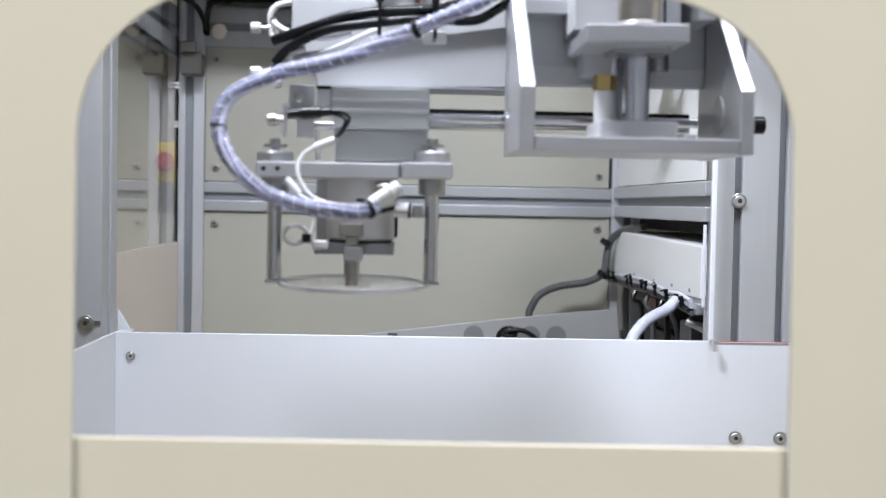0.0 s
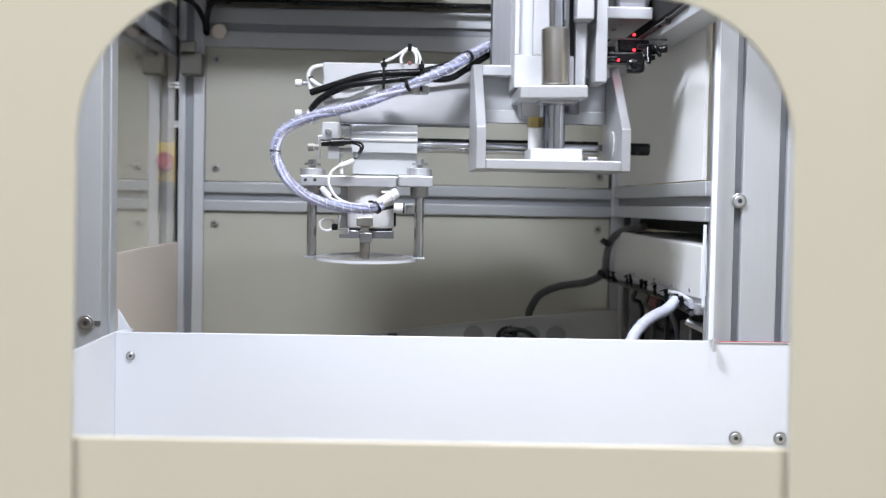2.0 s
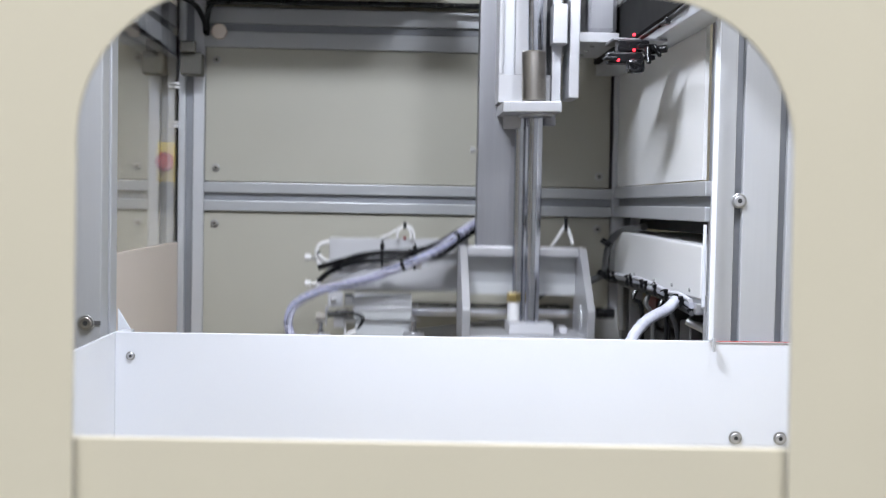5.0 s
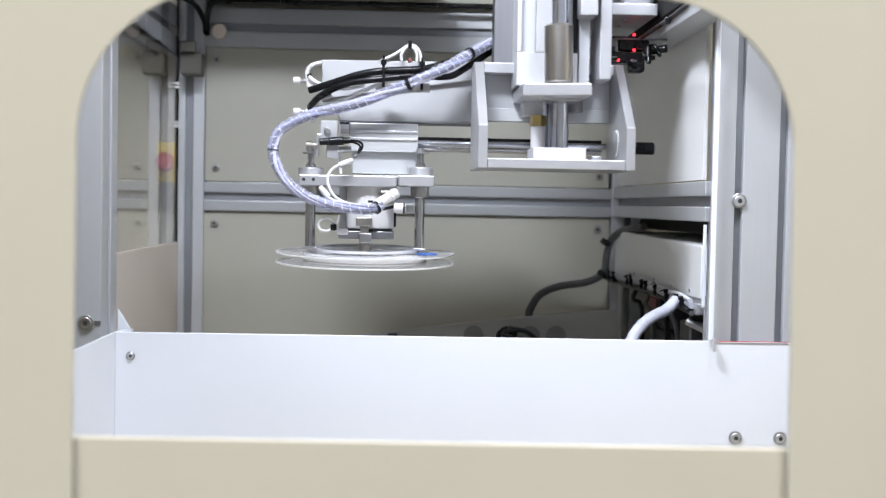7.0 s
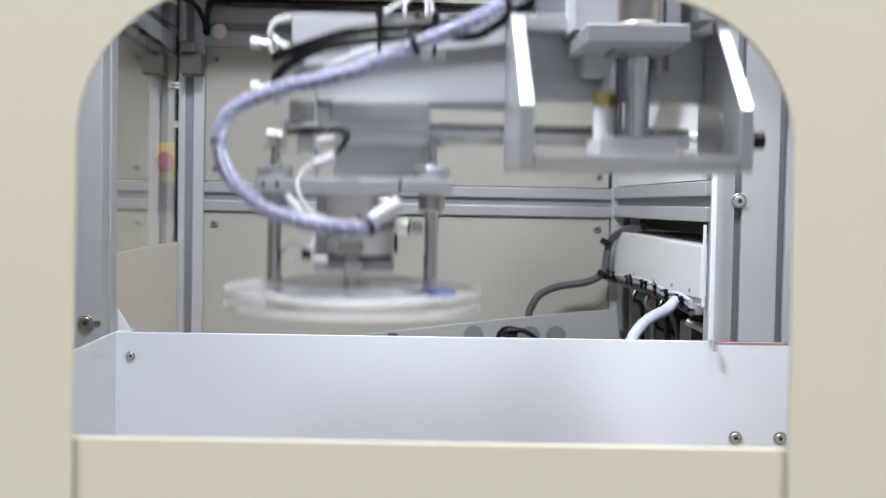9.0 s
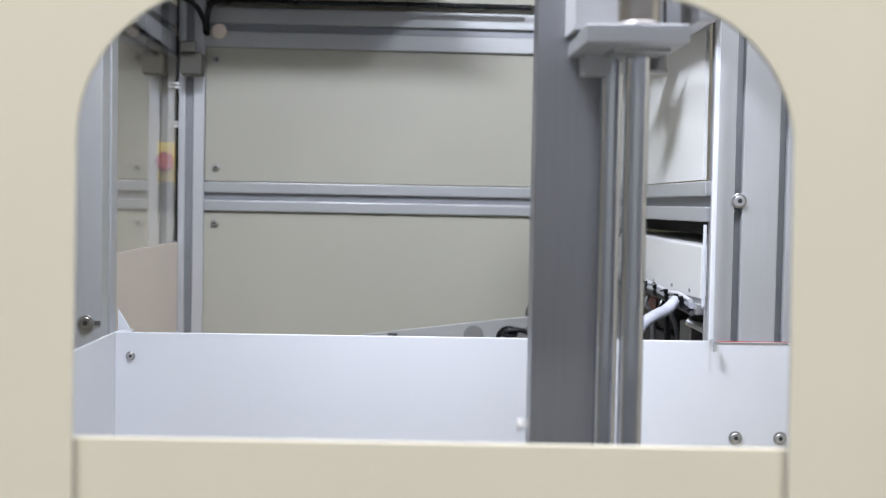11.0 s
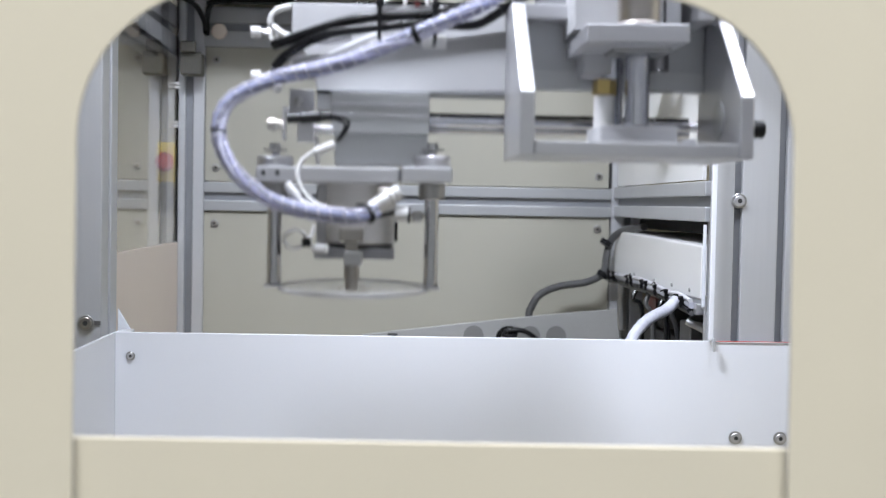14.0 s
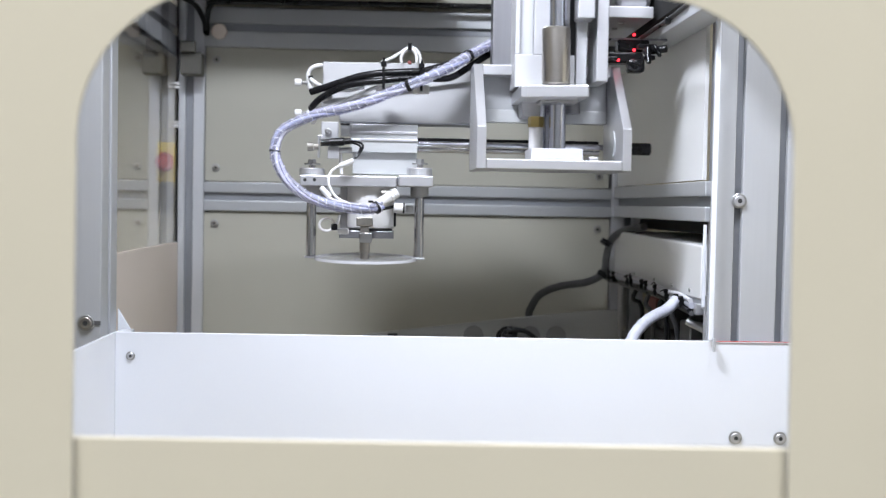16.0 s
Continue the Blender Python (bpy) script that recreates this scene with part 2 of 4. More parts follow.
# ---------------------------------------------------------------- machine cover with the rounded opening
CY = 0.6138
cov = thing("machine_cover", (0, CY, 0.5), "cream painted sheet cover with a round-topped opening", "machine cover", kind="structure")
XL, XR, ZT, RAD = -0.1618, 0.2104, 1.41, 0.0800
arch = [(XL - 0.0022, 1.02)]
for i in range(25):
    a = math.pi - i * math.pi / 2 / 24
    arch.append((XL + RAD + RAD * math.cos(a), ZT - RAD + RAD * math.sin(a)))
for i in range(25):
    a = math.pi / 2 - i * math.pi / 2 / 24
    arch.append((XR - RAD + RAD * math.cos(a), ZT - RAD + RAD * math.sin(a)))
arch.append((XR + 0.0035, 1.02))
# left and right halves of the sheet meet over the middle of the arch
MID = (XL + XR) / 2
left = [p for p in arch if p[0] <= MID] + [(MID, ZT), (MID, 2.1), (-0.62, 2.1), (-0.62, 1.02)]
right = [(MID, ZT)] + [p for p in arch if p[0] > MID] + [(0.72, 1.02), (0.72, 2.1), (MID, 2.1)]
bm = slab(left, CY, CY + 0.003, 0)
slab(right, CY, CY + 0.003, 0, bm)
part("cover_sheet", bm, CREAM, cov)
bm = slab(left, CY + 0.0032, CY + 0.0042, 0)
slab(right, CY + 0.0032, CY + 0.0042, 0, bm)
part("inner_face", bm, LINER, cov)
part("lower_sheet", box((-0.62, CY, 0.1), (0.72, CY + 0.003, 1.02), 0), CREAM, cov)

sill = thing("inner_sill", (0, 0.6203, 1.0), "cream painted inner sheet below the opening", "machine panel", kind="structure")
part("sheet", slab([(-0.1895, 0.6203, 1.1764), (0.2394, 0.6203, 1.1729), (0.30, 0, 0.98), (-0.30, 0, 0.98)], 0.6203, 0.6203 + 0.003, 0.001), CREAM, sill)

part("inner_face", box((-0.30, 0.6203 + 0.0032, 0.98), (0.30, 0.6203 + 0.0042, 1.1737), 0), LINER, sill)

# cabinet round the working space
cab = thing("machine_cabinet", (0, 1.1, 0), "cream painted machine cabinet", "cabinet", kind="structure")
BY = 1.5788
GX0 = -0.285
part("base", box((-0.62, CY + 0.004, 0.05), (0.72, BY + 0.06, 0.85), 0.003), CREAM, cab)
part("roof", box((-0.62, CY, 2.10), (0.72, BY + 0.06, 2.13), 0.003), CREAM, cab)
part("side", box((-0.62, CY + 0.004, 0.85), (-0.60, BY + 0.06, 2.10), 0.002), CREAM, cab)
part("side", box((0.70, CY + 0.004, 0.85), (0.72, BY + 0.06, 2.10), 0.002), CREAM, cab)
part("rear", box((-0.60, BY + 0.05, 0.85), (0.70, BY + 0.06, 2.10), 0.002), CREAM, cab)
for x, w in ((-0.12, 0.13), (0.34, 0.06)):
    strip = thing("strip_light", (x, 0.70, 1.92), "white light strip behind the top of the machine cover, lit", "lamp", "machine strip lights")
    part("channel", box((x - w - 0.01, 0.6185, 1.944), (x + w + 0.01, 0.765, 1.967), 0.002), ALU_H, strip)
    part("diffuser", slab_x([(0.6850, 1.9435), (0.7550, 1.9435), (0.7500, 1.9380), (0.6900, 1.9380)], x - w, x + w, 0.0005), LAMP_GLOW, strip)
# unseen tray, added to keep lamp light off the upper rear
tray_up = thing("shade_tray", (-0.11, BY - 0.1, 1.60), "unseen dark tray over the top beam, added to block light", "cable tray")
part("floor", box((GX0 + 0.004, BY - 0.22, 1.585), (0.055, BY - 0.002, 1.59), 0.001), DARK, tray_up)
part("lip", box((GX0 + 0.004, BY - 0.225, 1.585), (0.055, BY - 0.2205, 1.63), 0.001), DARK, tray_up)

# ---------------------------------------------------------------- rear wall: panels in a slotted frame
PANEL_Y = BY + 0.006


def wall_panel(lo, hi, screws, label):
    ob = thing("rear_panel", lo, label, "wall panel", "rear wall panels", "structure")
    part("sheet", box(lo, hi, 0.0012), SHADED_CREAM, ob)
    for s in screws:
        bolt("screw", ob, s, 0.0040, material=NOZZLE)
    return ob


wall_panel((-0.2484, PANEL_Y, 1.3256), (0.2904, PANEL_Y + 0.004, 1.5022),
           [(-0.2338, 1.5836, 1.4855), (-0.2337, 1.5836, 1.3435), (0.2765, 1.5836, 1.3415), (0.2753, 1.5836, 1.4855)], "cream painted upper rear panel with corner screws")
wall_panel((-0.2491, PANEL_Y, 0.86), (0.2925, PANEL_Y + 0.004, 1.2858),
           [(-0.2351, 1.5836, 1.2695), (0.2758, 1.5836, 1.271)], "cream painted lower rear panel with corner screws")
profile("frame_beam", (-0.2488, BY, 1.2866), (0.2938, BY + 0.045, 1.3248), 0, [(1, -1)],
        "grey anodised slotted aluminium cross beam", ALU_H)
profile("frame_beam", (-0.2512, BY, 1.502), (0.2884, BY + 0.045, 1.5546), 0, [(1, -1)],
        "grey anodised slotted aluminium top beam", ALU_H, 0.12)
profile("frame_post", (-0.288, BY, 0.86), (-0.2488, BY + 0.045, 2.09), 2, [(1, -1), (0, -1)], "grey anodised slotted rear corner post")
profile("frame_post", (0.2938, BY, 0.86), (0.2938 + 0.045, BY + 0.045, 2.09), 2, [(1, -1)], "grey anodised slotted rear corner post")
part("top_panel", box((-0.2523, PANEL_Y, 1.5672), (0.2883, PANEL_Y + 0.004, 2.09), 0.001), SHADED_CREAM, cab)

# black tube along the top, with its end running down, and the round cap
tb = thing("black_tube", (-0.0435, 1.54, 1.5556), "thin black tube along the top beam", "cable")
part("line", tube([(0.1766, 1.5508, 1.5586), (0, 1.5508, 1.5585), (-0.2182, 1.5508, 1.5565), (-0.237, 1.5508, 1.551), (-0.2419, 1.5508, 1.5364), (-0.244, 1.5615, 1.5147)], 0.0035), BLACK, tb, smooth=True)
part("line", tube([(-0.2895, 1.5077, 1.5635), (-0.2615, 1.5292, 1.5525), (-0.251, 1.54, 1.5431), (-0.2454, 1.5508, 1.5291), (-0.2455, 1.5615, 1.5176)], 0.0035), BLACK, tb, smooth=True)
cap = thing("round_cap", (-0.2301, 1.5755, 1.5214), "small round beige cap on the top beam", "cap")
part("disc", turned((-0.2303, 1.5766, 1.5216), (-0.229, 1.568, 1.5204), [(0, 0.0105), (0.7, 0.0105), (1, 0.009)], 28), PINK_BEIGE, cap)

# ---------------------------------------------------------------- side walls
GX = -0.285
glz = thing("side_glazing", (GX, 1.4, 1.25), "clear glossy side window of the machine", "window", kind="structure")
pane = part("pane", box((GX - 0.005, 1.1954, 0.95), (GX, BY - 0.001, 2.05), 0), GLAZE, glz)
pane.visible_shadow = False
gus = thing("corner_gusset", (-0.258, 1.16, 1.18), "small white painted triangular gusset beside the post", "bracket")
part("plate", slab([(-0.2640, 0, 1.194), (-0.2505, 0, 1.172), (-0.2505, 0, 1.150), (-0.2640, 0, 1.150)], 1.160, 1.163, 0.0004), WHITE, gus)
low = thing("side_board", (GX, 1.4, 0.95), "pale pink beige lower side board", "board", kind="structure")
part("board", box((GX + 0.0015, 1.1954, 0.90), (GX + 0.004, BY - 0.004, 1.2442), 0.0005), PINK_BEIGE, low)
part("outer_wall", box((-0.44, 1.0769, 0.86), (-0.42, BY + 0.04, 2.09), 0), CREAM, cab)
# side beam at the top left, its corner bracket
profile("frame_beam", (GX - 0.045, 1.0985, 1.4966 - 0.01), (GX - 0.002, BY - 0.001, 1.4966 + 0.055), 1, [(0, 1), (2, -1)],
        "grey anodised slotted side beam", ALU)
brk = thing("corner_bracket", (-0.263, 1.5508, 1.4852), "grey cast corner bracket in the frame", "bracket")
part("block", box((-0.2747, 1.54, 1.4608), (-0.2474, 1.57, 1.4896), 0.002), CAST, brk)
part("plate", box((-0.273, 1.5292, 1.4882), (-0.2538, 1.5412, 1.5025), 0.002), CAST, brk)
es = thing("emergency_stop", (-0.2958, 1.5669, 1.3498), "red emergency stop button on a yellow plate", "switch")
part("plate", box((-0.3126, 1.5669, 1.3232), (-0.2877, 1.5709, 1.3748), 0.001), YELLOW, es)
part("button", turned((-0.2987, 1.5669, 1.349), Vector((-0.2987, 1.5669, 1.349)) + Vector((0, -0.022, 0)), [(0, 0.008), (0.4, 0.008), (0.45, 0.0125), (0.85, 0.012), (1, 0.008)]), RED, es)
latch = thing("glazing_clip", (-0.2812, 1.5615, 1.4481), "small bright clip on the window edge", "clip", "window clips")
part("clip", box((-0.2839, 1.5562, 1.449), (-0.2781, 1.5602, 1.4527), 0.0006), PLASTIC, latch)
part("clip", box((-0.2838, 1.5562, 1.4439), (-0.278, 1.5602, 1.4476), 0.0006), PLASTIC, latch)
copy_thing(latch, Matrix.Translation(Vector(latch.location) + Vector((-0.0005, 0, -0.0505))))

# front posts
PY = 1.0985
LX = -0.2649
profile("frame_post", (LX - 0.09, PY, 0.86), (LX, PY + 0.060, 2.09), 2, [(0, 1)], "wide grey anodised front post", ALU, 0.06)
part("front_face", box((LX - 0.09, PY - 0.0025, 0.86), (LX, PY - 0.0003, 2.09), 0.0008), ALU, cab)
lb = thing("slide_bolt", (-0.2775, 1.0931, 1.1861), "socket bolt with washer in the post slot", "bolt")
bolt("bolt", lb, (-0.2779, 1.0948, 1.1859), 0.0055, material=NOZZLE)
part("slot_bar", box((-0.2851, 1.095, 1.1838), (-0.2647, 1.096, 1.188), 0.0004), GREY_STEEL, lb)
RX = 0.3028
profile("frame_post", (RX, PY, 0.86), (RX + 0.0835, PY + 0.028, 2.09), 2, [(1, -1)], "wide grey anodised slotted front post", half=0.0036)
rb = thing("post_bolt", (0.3243, 1.0985, 1.3086), "socket bolt in the post slot", "bolt")
bolt("bolt", rb, (0.3241, 1.0979, 1.3086), 0.0052, material=MILLED)
part("side_strip", box((RX - 0.0035, PY + 0.001, 0.86), (RX - 0.0005, PY + 0.008, 2.09), 0.0008), ALU, cab)
tr = thing("edge_strip", (0.2978, 1.0769, 1.1812), "thin bright metal edge strip", "strip")
part("strip", box((0.2945, 1.0823, 1.1790), (0.2992, 1.0863, 1.53), 0.0008), WHITE, tr)
part("tip", box((0.2974, 1.0769, 1.1692), (0.3001, 1.0809, 1.1813), 0.0004), ALU, tr)

# right side wall, its rail, the feeder box under it
WX = 0.2953 + 0.001
part("side_sheet", box((WX + 0.004, 1.1415, 1.3289), (WX + 0.008, BY - 0.001, 2.09), 0), LIT_SIDE_CREAM, cab)
RZ = 1.3077
profile("frame_beam", (WX, 1.1146, RZ - 0.0195), (WX + 0.045, BY - 0.001, RZ + 0.0195), 1, [(0, -1)], "grey anodised slotted side beam", ALU)
# black sheet behind the feeder: painted shade, no real part
part("gap_shade_sheet", box((WX + 0.13, 1.0769, 0.86), (WX + 0.14, BY, RZ - 0.02), 0), RECESS_SHADE, cab)
fdr = thing("feeder_unit", (WX, 1.3462, RZ - 0.09), "white feeder housing with rounded edge, beside the rail", "feeder")
part("housing", slab_x([(1.1297, RZ - 0.0950), (1.5745, RZ - 0.1010), (1.5745, RZ - 0.0375), (1.1297, RZ - 0.0425)], WX + 0.002, WX + 0.11, 0.002), LIT_SIDE_CREAM, fdr)
part("end_plate", box((WX - 0.0012, 1.1120, RZ - 0.1005), (WX + 0.0020, 1.1140, RZ - 0.0220), 0.0005), WHITE, fdr)
# black block that paints the shade in the gap over the housing
part("gap_shade_block", box((WX + 0.030, 1.1308, RZ - 0.0335), (WX + 0.10, 1.5508, RZ - 0.021), 0.001), RECESS_SHADE, fdr)
for y in (1.17, 1.245, 1.33, 1.44):
    part("housing_screw", turned((WX + 0.002, y, RZ - 0.088), (WX + 0.0005, y, RZ - 0.088), [(0, 0.0022), (1, 0.0018)], 10), STEEL, fdr)
part("rear_tube", rod((WX + 0.012, 1.5669, RZ - 0.17), (WX + 0.012, 1.5669, RZ - 0.09), 0.006), STEEL, fdr, smooth=True)
part("lower_rail", box((WX + 0.004, 1.12, RZ - 0.104), (WX + 0.016, 1.4, RZ - 0.094), 0.001), ALU, fdr)
part("upright", box((WX + 0.004, 1.1146, RZ - 0.25), (WX + 0.014, 1.1254, RZ - 0.09), 0.001), ALU, fdr)
part("upright", box((WX + 0.02, 1.1631, RZ - 0.25), (WX + 0.03, 1.1792, RZ - 0.105), 0.001), GREY_STEEL, fdr)
part("drum", rod((WX + 0.02, 1.2385, RZ - 0.14), (WX + 0.09, 1.2385, RZ - 0.14), 0.02), DARK, fdr, smooth=True)
part("drum", rod((WX + 0.02, 1.3785, RZ - 0.13), (WX + 0.09, 1.3785, RZ - 0.13), 0.018), DARK, fdr, smooth=True)
# plain box added only to darken the space below the feeder
part("dark_filler", box((WX + 0.03, 1.1846, 0.90), (WX + 0.12, 1.5615, RZ - 0.155), 0.003), DARK, fdr)
part("valve_block", box((WX + 0.012, 1.2062, RZ - 0.20), (WX + 0.028, 1.2492, RZ - 0.125), 0.002), GREY_STEEL, fdr)
part("red_block", box((WX + 0.02, 1.4, RZ - 0.13), (WX + 0.04, 1.4431, RZ - 0.115), 0.001), DULL_RED, fdr)
part("cylinder", rod((WX - 0.004, 1.1577, RZ - 0.118), (WX + 0.03, 1.1415, RZ - 0.135), 0.0036), STEEL, fdr, smooth=True)
part("clevis", box((WX - 0.001, 1.1329, RZ - 0.110), (WX + 0.009, 1.1437, RZ - 0.099), 0.001), MILLED, fdr)

bun = thing("cable_bundle", (WX, 1.2923, RZ - 0.1), "bundle of wires held by black ties", "cable")
START, END = Vector((0.2900, 1.5615, 1.2104)), Vector((0.2930, 1.1415, 1.2059))
random.seed(11)
for k, (off, r, m) in enumerate(((Vector((0, 0, 0)), 0.0034, GREY_WRAP), (Vector((-0.002, 0, 0.0045)), 0.0024, WIRE_TINTS[0]), (Vector((-0.003, 0, -0.004)), 0.0022, BLACK), (Vector((0.001, 0, -0.0065)), 0.0026, GREY_HOSE))):
    pts = [START.lerp(END, i / 9) + off + Vector((random.uniform(-0.0012, 0.0012), 0, random.uniform(-0.0016, 0.0016) + 0.004 * math.sin(i / 9 * 3.14))) for i in range(10)]
    part("wire", tube(pts, r, 10, 0.006), m, bun, smooth=True)
for px in (0.05, 0.12, 0.33, 0.38, 0.52, 0.57, 0.68, 0.80, 0.90, 0.95):
    a = START.lerp(END, px) + Vector((-0.001, 0, 0.004 * math.sin(px * 3.14) - 0.0005))
    run = (END - START).normalized() * 0.0010
    bm = turned(a - run, a + run, [(0, 0.0064), (1, 0.0064)], 14)
    box(a + Vector((-0.0070, -0.003, 0.0035)), a + Vector((-0.0025, 0.0005, 0.0078)), 0.0005, bm)
    tail = random.uniform(0.002, 0.007)
    tube([a + Vector((-0.004, -0.002, 0.006)), a + Vector((-0.006, -0.004, 0.004 + tail)), a + Vector((-0.010 + random.uniform(-0.002, 0.004), -0.006, 0.003 + tail * 0.8))], 0.0007, 6, 0.003, bm)
    part("tie", bm, BLACK, bun)
for y, x, z, m in ((1.235, 0.290, 1.165, BLACK), (1.205, 0.2945, 1.160, DARK), (1.26, 0.298, 1.158, BLACK), (1.33, 0.2965, 1.165, GREY_HOSE), (1.40, 0.299, 1.17, BLACK)):
    part("drop_wire", tube([(0.294, y, 1.207), (0.288, y - 0.004, 1.192), (x, y - 0.002, z + 0.012), (x + 0.004, y + 0.012, z - 0.05)], 0.0026, 8), m, bun, smooth=True)
hs = thing("spiral_hose", (0.2312, 1.1308, 1.1742), "white spiral wrapped cable hose", "hose")
part("wrap", tube([(0.2852, 1.1738, 1.2086), (0.2738, 1.1631, 1.2003), (0.2547, 1.1523, 1.1921), (0.2394, 1.1415, 1.1797), (0.2277, 1.1308, 1.1605), (0.2238, 1.1308, 1.1413)], 0.0058, 16, 0.0010, groove=0.06, pitch=0.0085), GREY_WRAP, hs, smooth=True)
gh = thing("grey_hose", (0.1827, 1.5292, 1.1575), "dark grey corrugated hose hanging at the rear panel", "hose")
part("hose", tube([(0.3115, 1.4538, 1.2772), (0.3018, 1.5292, 1.2711), (0.2892, 1.5508, 1.2578), (0.2829, 1.5508, 1.2353), (0.2797, 1.5508, 1.2151), (0.2572, 1.54, 1.2028), (0.2202, 1.54, 1.1963), (0.1931, 1.5292, 1.1856), (0.1824, 1.5292, 1.1686), (0.1797, 1.5292, 1.156), (0.1802, 1.5292, 1.0986)],
                  0.0050, 14, 0.0012, groove=0.12, pitch=0.004), GREY_HOSE, gh, smooth=True)
for p in ((0.2808, 1.5454, 1.2541), (0.2773, 1.5454, 1.2124)):
    part("tie", turned(Vector(p) - Vector((0.002, 0, 0.003)), Vector(p) + Vector((0.002, 0, 0.003)), [(0, 0.0075), (1, 0.0075)], 16), BLACK, gh)

# horizontal axis beam under the roof at the right, sensors below it
AZ = 1.30 + 0.175
axis = thing("axis_beam", (0.25, 1.2923, AZ), "grey linear axis beam along the side wall", "linear axis")
part("beam", box((0.2680, 1.0123, AZ), (WX + 0.003, BY - 0.001, AZ + 0.07), 0.001), ALU, axis)
# same near-black on this cover, shade put into its colour
part("cover", slab_x([(1.0769, AZ + 0.012), (1.5508, AZ + 0.012), (1.5508, AZ + 0.06), (1.0769, AZ + 0.06)], 0.2605, 0.2675, 0.0008), RECESS_SHADE, axis)
part("wire", tube([(0.2468, 1.1846, 1.4707), (0.2484, 1.1308, 1.4723), (0.2483, 1.0769, 1.4721), (0.245, 0.9692, 1.4724)], 0.0022), BLACK, axis, smooth=True)
part("wire_tie", box((0.2437, 1.0683, 1.4672), (0.2489, 1.0743, 1.4732), 0.001), BLACK, axis)
sen = thing("sensor_cluster", (0.2423, 1.2062, 1.4604), "black slotted light sensors with red indicator lights", "sensor")
part("mount", box((0.2242, 1.2169, 1.4722), (0.2800, 1.2669, 1.4748), 0.0006), GREY_STEEL, sen)
part("body", box((0.2271, 1.2062, 1.4593), (0.2596, 1.2242, 1.4718), 0.002), BLACK, sen)
part("body", box((0.215, 1.1954, 1.4463), (0.2507, 1.2134, 1.4576), 0.002), BLACK, sen)
part("body", box((0.2338, 1.1846, 1.4362), (0.2509, 1.2006, 1.4497), 0.003), BLACK, sen)
part("prong", box((0.2097, 1.1846, 1.448), (0.2234, 1.1966, 1.4514), 0.001), BLACK, sen)
part("prong", box((0.2447, 1.19, 1.4608), (0.263, 1.202, 1.4654), 0.001), BLACK, sen)
part("prong", box((0.2484, 1.1846, 1.4489), (0.2609, 1.1966, 1.4534), 0.001), BLACK, sen)
part("stub", rod((0.2527, 1.1846, 1.4612), (0.2531, 1.1792, 1.4449), 0.0026), BLACK, sen, smooth=True)
part("stub", rod((0.2595, 1.1846, 1.4637), (0.2643, 1.1792, 1.4519), 0.0020), BLACK, sen, smooth=True)
part("plug", rod((0.2517, 1.1954, 1.4581), (0.2721, 1.1846, 1.4606), 0.004), BLACK, sen, smooth=True)
part("loop", tube([(0.2327, 1.1792, 1.4444), (0.234, 1.1738, 1.4382), (0.2397, 1.1738, 1.4361), (0.2441, 1.1738, 1.4407), (0.2384, 1.1738, 1.4439), (0.2327, 1.1792, 1.4433)], 0.0015), BLACK, sen, smooth=True)
for p in ((0.242, 1.2008, 1.4756), (0.2424, 1.2008, 1.4603), (0.2244, 1.19, 1.4483)):
    part("indicator", turned(Vector(p), Vector(p) + Vector((0, -0.004, 0)), [(0, 0.0016), (1, 0.0011)], 16), RED_LED, sen)

# ---------------------------------------------------------------- white front tray panel
TY = 1.0877
tray = thing("tray_panel", (0, TY, 1.05), "white painted sheet panel across the working space", "machine panel", kind="structure")
part("sheet", slab([(-0.2497, 1.0877, 1.179), (0.3899, 1.0877, 1.1778), (0.3899, 0, 0.90), (-0.2497, 0, 0.90)], TY, TY + 0.003, 0.0008), WHITE, tray)
part("side_wing", slab_x([(TY + 0.002, 1.1787), (0.84, 1.1787), (0.84, 0.90), (TY + 0.002, 0.90)], -0.2497 - 0.003, -0.2497, 0.0006), WHITE, tray)
part("top_fold", box((-0.2562, TY + 0.004, 1.1766 - 0.004), (-0.2429, TY + 0.05, 1.1766 - 0.0005), 0.0006), WHITE, tray)
for p, r in (((-0.2356, 1.0872, 1.1573), 0.0030), ((0.3234, 1.0872, 1.0878), 0.0046), ((0.3656, 1.0872, 1.0877), 0.0046)):
    bolt("screw", tray, p, r, material=MILLED)
part("red_line", box((0.3031, 1.0861, 1.1776), (0.3722, 1.0871, 1.1783), 0.0002), RED, tray)

# things on the machine's bed, seen over the panel
bed = thing("bed_plate", (0.1, 1.4862, 0.9), "pale grey sloping cover on the machine bed", "machine cover")
part("plate", slab([(-0.0357, 1.4969, 1.1345), (0.1214, 1.4969, 1.154), (0.2292, 1.4969, 1.1663), (0.2885, 1.4969, 1.1708), (0.2963, 1.4969, 1.0899), (-0.035, 1.4969, 1.0858)], 1.4969, 1.4969 + 0.004, 0.001), mat("pale_grey_plate", (0.37, 0.37, 0.36), 0.4), bed)
for p in ((0.1058, 1.4948, 1.1353), (0.1524, 1.4948, 1.1359), (0.1776, 1.4948, 1.1356), (0.2108, 1.4948, 1.136)):
    part("hole_ring", turned(Vector(p), Vector(p) + Vector((0, -0.001, 0)), [(0, 0.0128), (1, 0.0128)], 28), HOLE_GREY, bed)
blk = thing("black_connector", (0.152, 1.4754, 1.1338), "tangled black cable with connectors lying on the bed", "cable")
